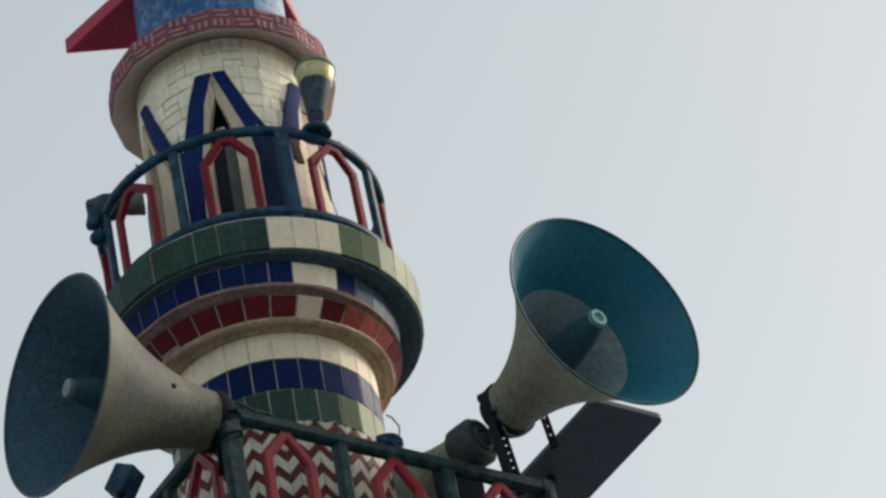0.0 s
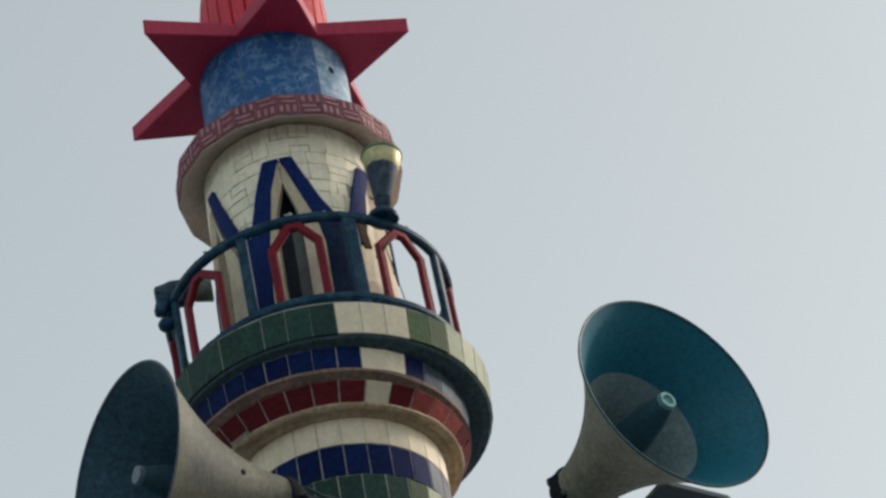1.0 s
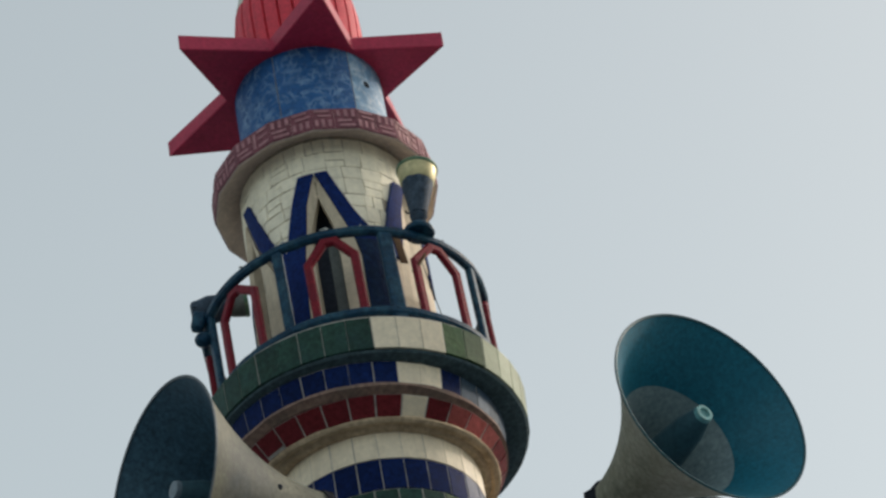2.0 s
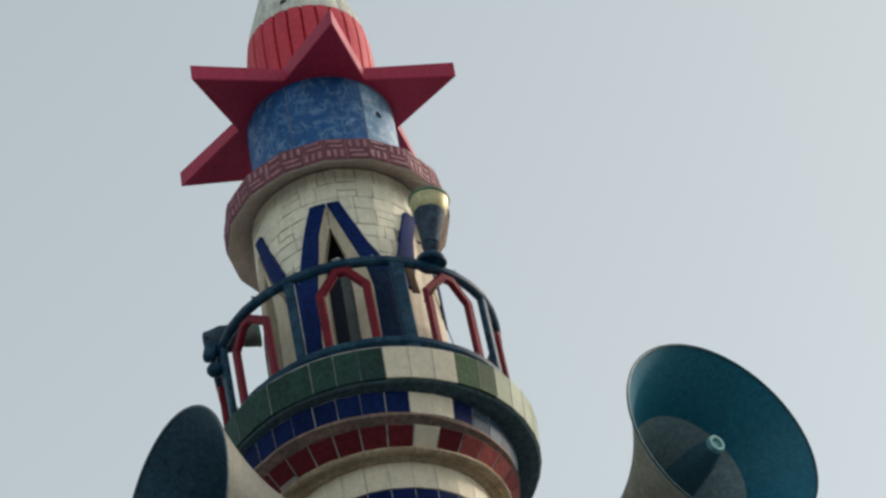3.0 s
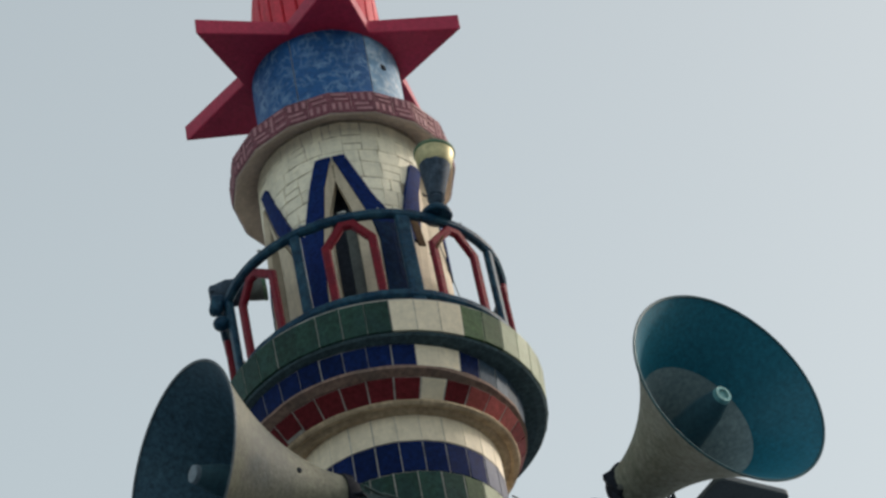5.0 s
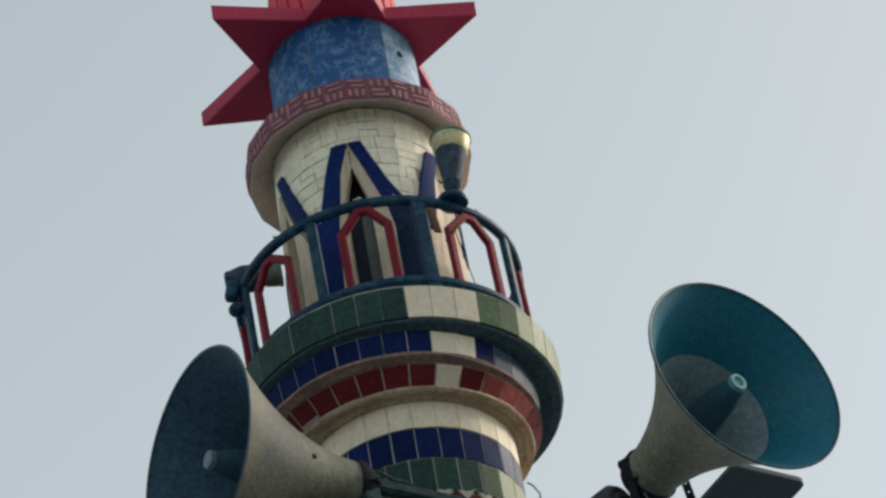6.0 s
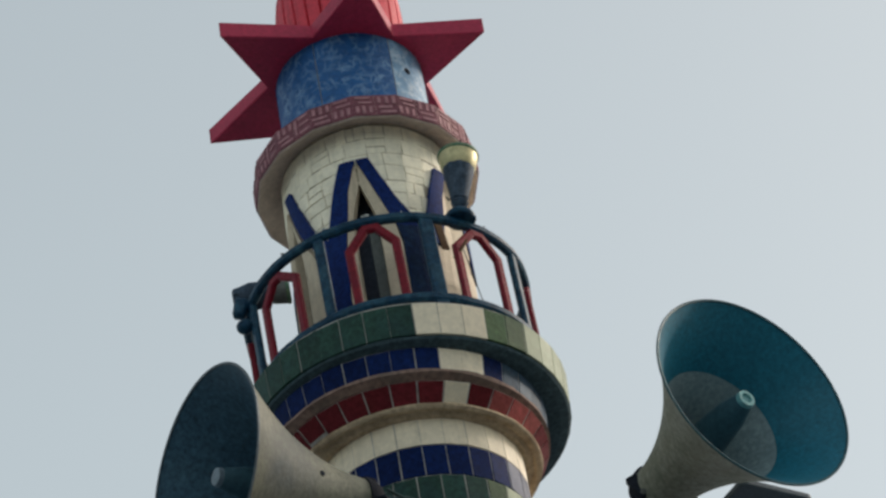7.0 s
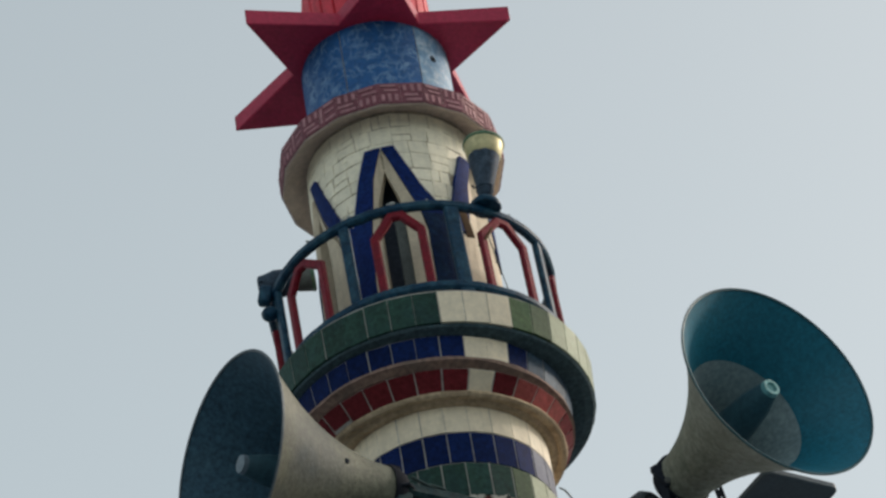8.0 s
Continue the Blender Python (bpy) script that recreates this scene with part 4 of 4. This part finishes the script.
# ---- urn lamps on the round railing ----
def urn_lamp(place, label, base=True, bowl=None, flare=1.0, girth=1.0):
    ob = thing("urn_lamp", place, label, "lamp", "urn lamps on the railing")
    if base:
        part("base", ring_mesh([(0.0, 0.0), (0.066, 0.0), (0.071, 0.008), (0.069, 0.024), (0.056, 0.040), (0.030, 0.050), (0.0, 0.052)], 32, wobble=0.0025), M_RAIL, ob, "", 40)
    if base:
        part("stem", ring_mesh([(0.028, 0.048), (0.017, 0.062), (0.018, 0.078), (0.036, 0.094), (0.040, 0.106), (0.030, 0.118)], 24), M_CUP, ob, "", 40)
    part("cup", ring_mesh([(0.0, 0.112), (0.030 * girth, 0.113), (0.040 * girth, 0.122), (0.043 * girth, 0.150), (0.053 * girth, 0.200), (0.066, 0.262), (0.072 * flare, 0.305), (0.068 * flare, 0.306), (0.0, 0.29)], 32, wobble=0.0015), M_CUP, ob, "", 40)
    part("rim", ring_mesh([(r * flare, z) for r, z in ((0.070, 0.300), (0.078, 0.312), (0.086, 0.350), (0.090, 0.374), (0.084, 0.376), (0.078, 0.350), (0.0, 0.33))], 36), bowl or M_GOLD, ob, "brass coloured bowl rim", 40)
    part("lip", ring_mesh([(r * flare, z) for r, z in ((0.088, 0.372), (0.095, 0.378), (0.094, 0.390), (0.086, 0.394), (0.080, 0.384))], 36), M_LIP, ob, "dull green lip", 40)
    part("twig_hook", sweep([(-0.02, -0.01, 0.128), (-0.048, -0.012, 0.120), (-0.058, -0.014, 0.136)], 0.008, 0.008, sides=5), M_IRON, ob)
    return ob


lamp_at = polar(RR, 37.0, 11.868)
urn_lamp(Matrix.Translation(lamp_at) @ Matrix.Rotation(radians(6.5), 4, "Y") @ Matrix.Scale(0.97, 4), "upright dark blue urn lamp with brass rim on the railing")
t_axis = Vector((0.95, 0.05, 0.06)).normalized()
tx = Vector((0, 0, 1)).cross(t_axis).normalized()
t_m = Matrix((tx, t_axis.cross(tx), t_axis)).transposed().to_4x4()
t_m.translation = Vector((-0.766, -0.165, 11.925))
urn_lamp(t_m @ Matrix.Scale(0.90, 4), "toppled dark blue urn lamp lying over the railing", base=False, bowl=M_DULL, flare=0.72, girth=1.35)
knob = bmesh.new()
bmesh.ops.create_uvsphere(knob, u_segments=14, v_segments=10, radius=0.036)
bmesh.ops.scale(knob, vec=(1.1, 1.0, 1.0), verts=knob.verts)
bmesh.ops.translate(knob, vec=(-0.622, -0.22, 11.735), verts=knob.verts)
part("clamp_knob", knob, M_RAIL, railing, "", 60)
part("clamp_body", box_mesh(0.062, 0.05, 0.10, 0.016, Matrix.Translation((-0.630, -0.215, 11.845)) @ Matrix.Rotation(0.25, 4, "Y")), M_RAIL, railing, "", 50)
part("clamp_bolt", sweep([(-0.622, -0.22, 11.735), (-0.575, -0.238, 11.735)], 0.03, 0.03, sides=8), M_RAIL, railing)

# hanging wooden scrap inside the round railing
scrap = thing("wooden_scrap", (0, 0, 0), "thin brown wooden slat leaning inside the railing", "slat")
part("slat", sweep([(0.270, -0.398, 12.02), (0.292, -0.392, 11.815)], 0.036, 0.010, up=Vector((0.5, -0.85, 0))), M_WOOD, scrap)
twig = thing("twig", (0, 0, 0), "short brown twig caught against the red railing arch", "twig")
part("stick", sweep([(0.316, -0.530, 11.639), (0.348, -0.530, 11.671), (0.383, -0.530, 11.725)], 0.016, 0.012, sides=6), M_WOOD, twig)
cable = thing("hanging_cable", (0, 0, 0), "thin grey cable hanging beside the drum", "cable")
part("cable", sweep([(0.366, -0.21, 12.0), (0.385, -0.215, 11.85), (0.410, -0.22, 11.66), (0.440, -0.24, 11.45), (0.452, -0.245, 11.305)], 0.005, 0.005, sides=5), M_CABLE, cable)

# droppings on the top rail
drop = thing("bird_droppings", (0, 0, 11.87), "small dried white droppings on the railing", "droppings", kind="stuff")
drop.matrix_world = LEAN_RAIL
drng = random.Random(11)
bm = bmesh.new()
for a, s in ((-1.4, 0.011), (-3.2, 0.006), (-39, 0.008), (-22, 0.006), (-19.0, 0.008), (48, 0.005), (12, 0.004)):
    b2 = bmesh.new()
    bmesh.ops.create_icosphere(b2, subdivisions=1, radius=s)
    bmesh.ops.scale(b2, vec=(1.4, 1.0, 0.8), verts=b2.verts)
    for v in b2.verts:
        v.co *= drng.uniform(0.8, 1.2)
    bmesh.ops.translate(b2, vec=polar(RR + 0.018, a, 11.866), verts=b2.verts)
    tmp = bpy.data.meshes.new("tmp")
    b2.to_mesh(tmp)
    b2.free()
    bm.from_mesh(tmp)
    bpy.data.meshes.remove(tmp)
part("spots", bm, M_DROP, drop)

# small holes and a clip on the neck and drum
for r_, a_, z_, size in ((0.2690, -16.0, 13.865, 0.017), (0.2675, -0.5, 13.872, 0.012), (0.3458, 52.4, 13.075, 0.019)):
    lean = 0.30 if z_ > 13.5 else 0.0
    hole = part("hole", ring_mesh([(0.0, 0.002), (size, 0.001), (size * 1.05, -0.012), (0.0, -0.012)], 10), M_BLACK, minaret, "dark drilled hole")
    hole.matrix_basis = aim(polar(r_, a_, z_), polar(1, a_, lean))
part("clip", box_mesh(0.05, 0.025, 0.018, 0.003, Matrix.Translation((-0.135, -0.03, 14.30)) @ Matrix.Rotation(0.3, 4, "Y")), M_IRON, minaret, "small dark metal clip")

# ---- mosaic tiles of the upper drum ----
mosaic = ring_part("mosaic", "cream crazy-paved mosaic tiles")
mrng = random.Random(21)
back_v, back_f = [], []


def quad_tile(corners, r, depth=0.008, pillow=0.003):
    """A small irregular tile from four (azimuth, height) corners on the round wall."""
    ca = sum(c[0] for c in corners) / 4
    cz = sum(c[1] for c in corners) / 4
    v = [tuple(polar(r - depth, a, z)) for a, z in corners]
    v += [tuple(polar(r - pillow * 0.5, a, z)) for a, z in corners]
    v += [tuple(polar(r, ca + (a - ca) * 0.93, cz + (z - cz) * 0.93)) for a, z in corners]
    f = [(8, 9, 10, 11)]
    for k in range(4):
        j = (k + 1) % 4
        f += [(k, j, 4 + j, 4 + k), (4 + k, 4 + j, 8 + j, 8 + k)]
    return v, f


def covered(a, z):
    """True where an arch surround covers the wall."""
    da = from_arch(a)
    if z > 12.408:
        return False
    return abs(da) < along(z, OUTER_LEFT if da < 0 else OUTER_RIGHT) - 1.2


z = 11.306
row = 0
while z < 12.605:
    h = mrng.uniform(0.070, 0.098)
    z1 = min(z + h, 12.622)
    a = mrng.uniform(0, 8)
    end = a + 360
    while a < end - 4:
        w = mrng.uniform(9.0, 15.5)
        a1 = min(a + w, end)
        if end - a1 < 4:
            a1 = end
        mid, mz = (a + a1) / 2, (z + z1) / 2
        if not (covered(mid, mz) and covered(mid, z1)):
            ga, gz = 0.20, 0.0014
            j = lambda: mrng.uniform(-0.45, 0.45)
            jz = lambda: mrng.uniform(-0.004, 0.004)
            # some cells are split in two
            cells = [(a, a1, z, z1)]
            u = mrng.random()
            if u < 0.16:
                zm = z + (z1 - z) * mrng.uniform(0.4, 0.6)
                cells = [(a, a1, z, zm), (a, a1, zm, z1)]
            elif u < 0.26:
                am = a + (a1 - a) * mrng.uniform(0.4, 0.6)
                cells = [(a, am, z, z1), (am, a1, z, z1)]
            for (ca0, ca1, cz0, cz1) in cells:
                cs = [(ca0 + ga + j(), cz0 + gz + jz()), (ca1 - ga + j(), cz0 + gz + jz()), (ca1 - ga + j(), cz1 - gz + jz()), (ca0 + ga + j(), cz1 - gz + jz())]
                v, f = quad_tile(cs, 0.3930 + mrng.uniform(-0.0012, 0.0012))
                am_ = ((ca0 + ca1) / 2 + 180) % 360 - 180
                if abs(am_) < 95 and cz1 > 11.75:
                    me = bpy.data.meshes.new("mosaic_tile")
                    me.from_pydata(v, [], f)
                    me.materials.append(M_MOSAIC)
                    ob = new("mosaic_tile", me)
                    ob.parent = mosaic
                else:
                    n0 = len(back_v)
                    back_v += v
                    back_f += [tuple(i + n0 for i in q) for q in f]
        a = a1
    z = z1
    row += 1
me = bpy.data.meshes.new("mosaic_rest")
me.from_pydata(back_v, [], back_f)
me.materials.append(M_MOSAIC)
rest = new("mosaic_rest", me)
rest.parent = mosaic
tagged(rest, "cream mosaic tiles", kind="stuff")

# ---- chevron tiles of the stem inside the square balcony ----
chevron = ring_part("chevron_cladding", "brown and white zigzag tiles on the stem", STEM)
CH_N, CH_R, CH_AMP = 62, 0.477, 0.054
CH_TOP = 10.43
step = 360.0 / CH_N
shared = {}
rest_v, rest_f = {0: [], 1: []}, {0: [], 1: []}
for rowi in range(16):
    color = rowi % 2
    top = CH_TOP
    CH_DZ = 0.050 if color else 0.060
    CH_TOP -= CH_DZ
    for k in range(CH_N):
        rise = 1 if k % 2 == 0 else -1
        am_ = 3.0 + (k + 0.5) * step
        am_ = (am_ + 180) % 360 - 180
        hw = CH_R * math.tan(radians(step / 2)) - 0.0012
        zl = -rise * CH_AMP / 2
        zr = rise * CH_AMP / 2
        g = 0.0016
        cap = 10.384 - top if top > 10.384 - CH_AMP / 2 else 1.0
        tops = [min(zl, cap), min(zr, cap)]
        lows = [zl - CH_DZ + 2 * g, zr - CH_DZ + 2 * g]
        if lows[0] >= tops[0] - 0.004 and lows[1] >= tops[1] - 0.004:
            continue
        tops = [max(t, b_ + 0.001) for t, b_ in zip(tops, lows)]
        v = []
        for r_ in (CH_R - 0.008, CH_R):
            for x, zz in ((-hw, lows[0]), (hw, lows[1]), (hw, tops[1]), (-hw, tops[0])):
                v.append((x, -r_, zz))
        f = [(4, 5, 6, 7), (0, 1, 5, 4), (1, 2, 6, 5), (2, 3, 7, 6), (3, 0, 4, 7)]
        if abs(am_) < 72 and 9.93 < top:
            key = (color, rise, round(tops[0], 4), round(tops[1], 4))
            if key not in shared:
                me = bpy.data.meshes.new("chevron_tile")
                me.from_pydata(v, [], f)
                me.materials.append(M_BROWN if color else M_CHALK)
                shared[key] = me
            ob = new("chevron_tile", shared[key])
            ob.parent = chevron
            ob.rotation_euler = (0, 0, radians(am_))
            ob.location = (0, 0, top)
        else:
            n0 = len(rest_v[color])
            rot = Matrix.Rotation(radians(am_), 3, "Z")
            rest_v[color] += [tuple(rot @ Vector(p) + Vector((0, 0, top))) for p in v]
            rest_f[color] += [tuple(i + n0 for i in q) for q in f]
for color, mat in ((0, M_CHALK), (1, M_BROWN)):
    me = bpy.data.meshes.new("chevron_rest")
    me.from_pydata(rest_v[color], [], rest_f[color])
    me.materials.append(mat)
    ob = new("chevron_rest", me)
    ob.parent = chevron
    tagged(ob, "zigzag tiles", kind="stuff")
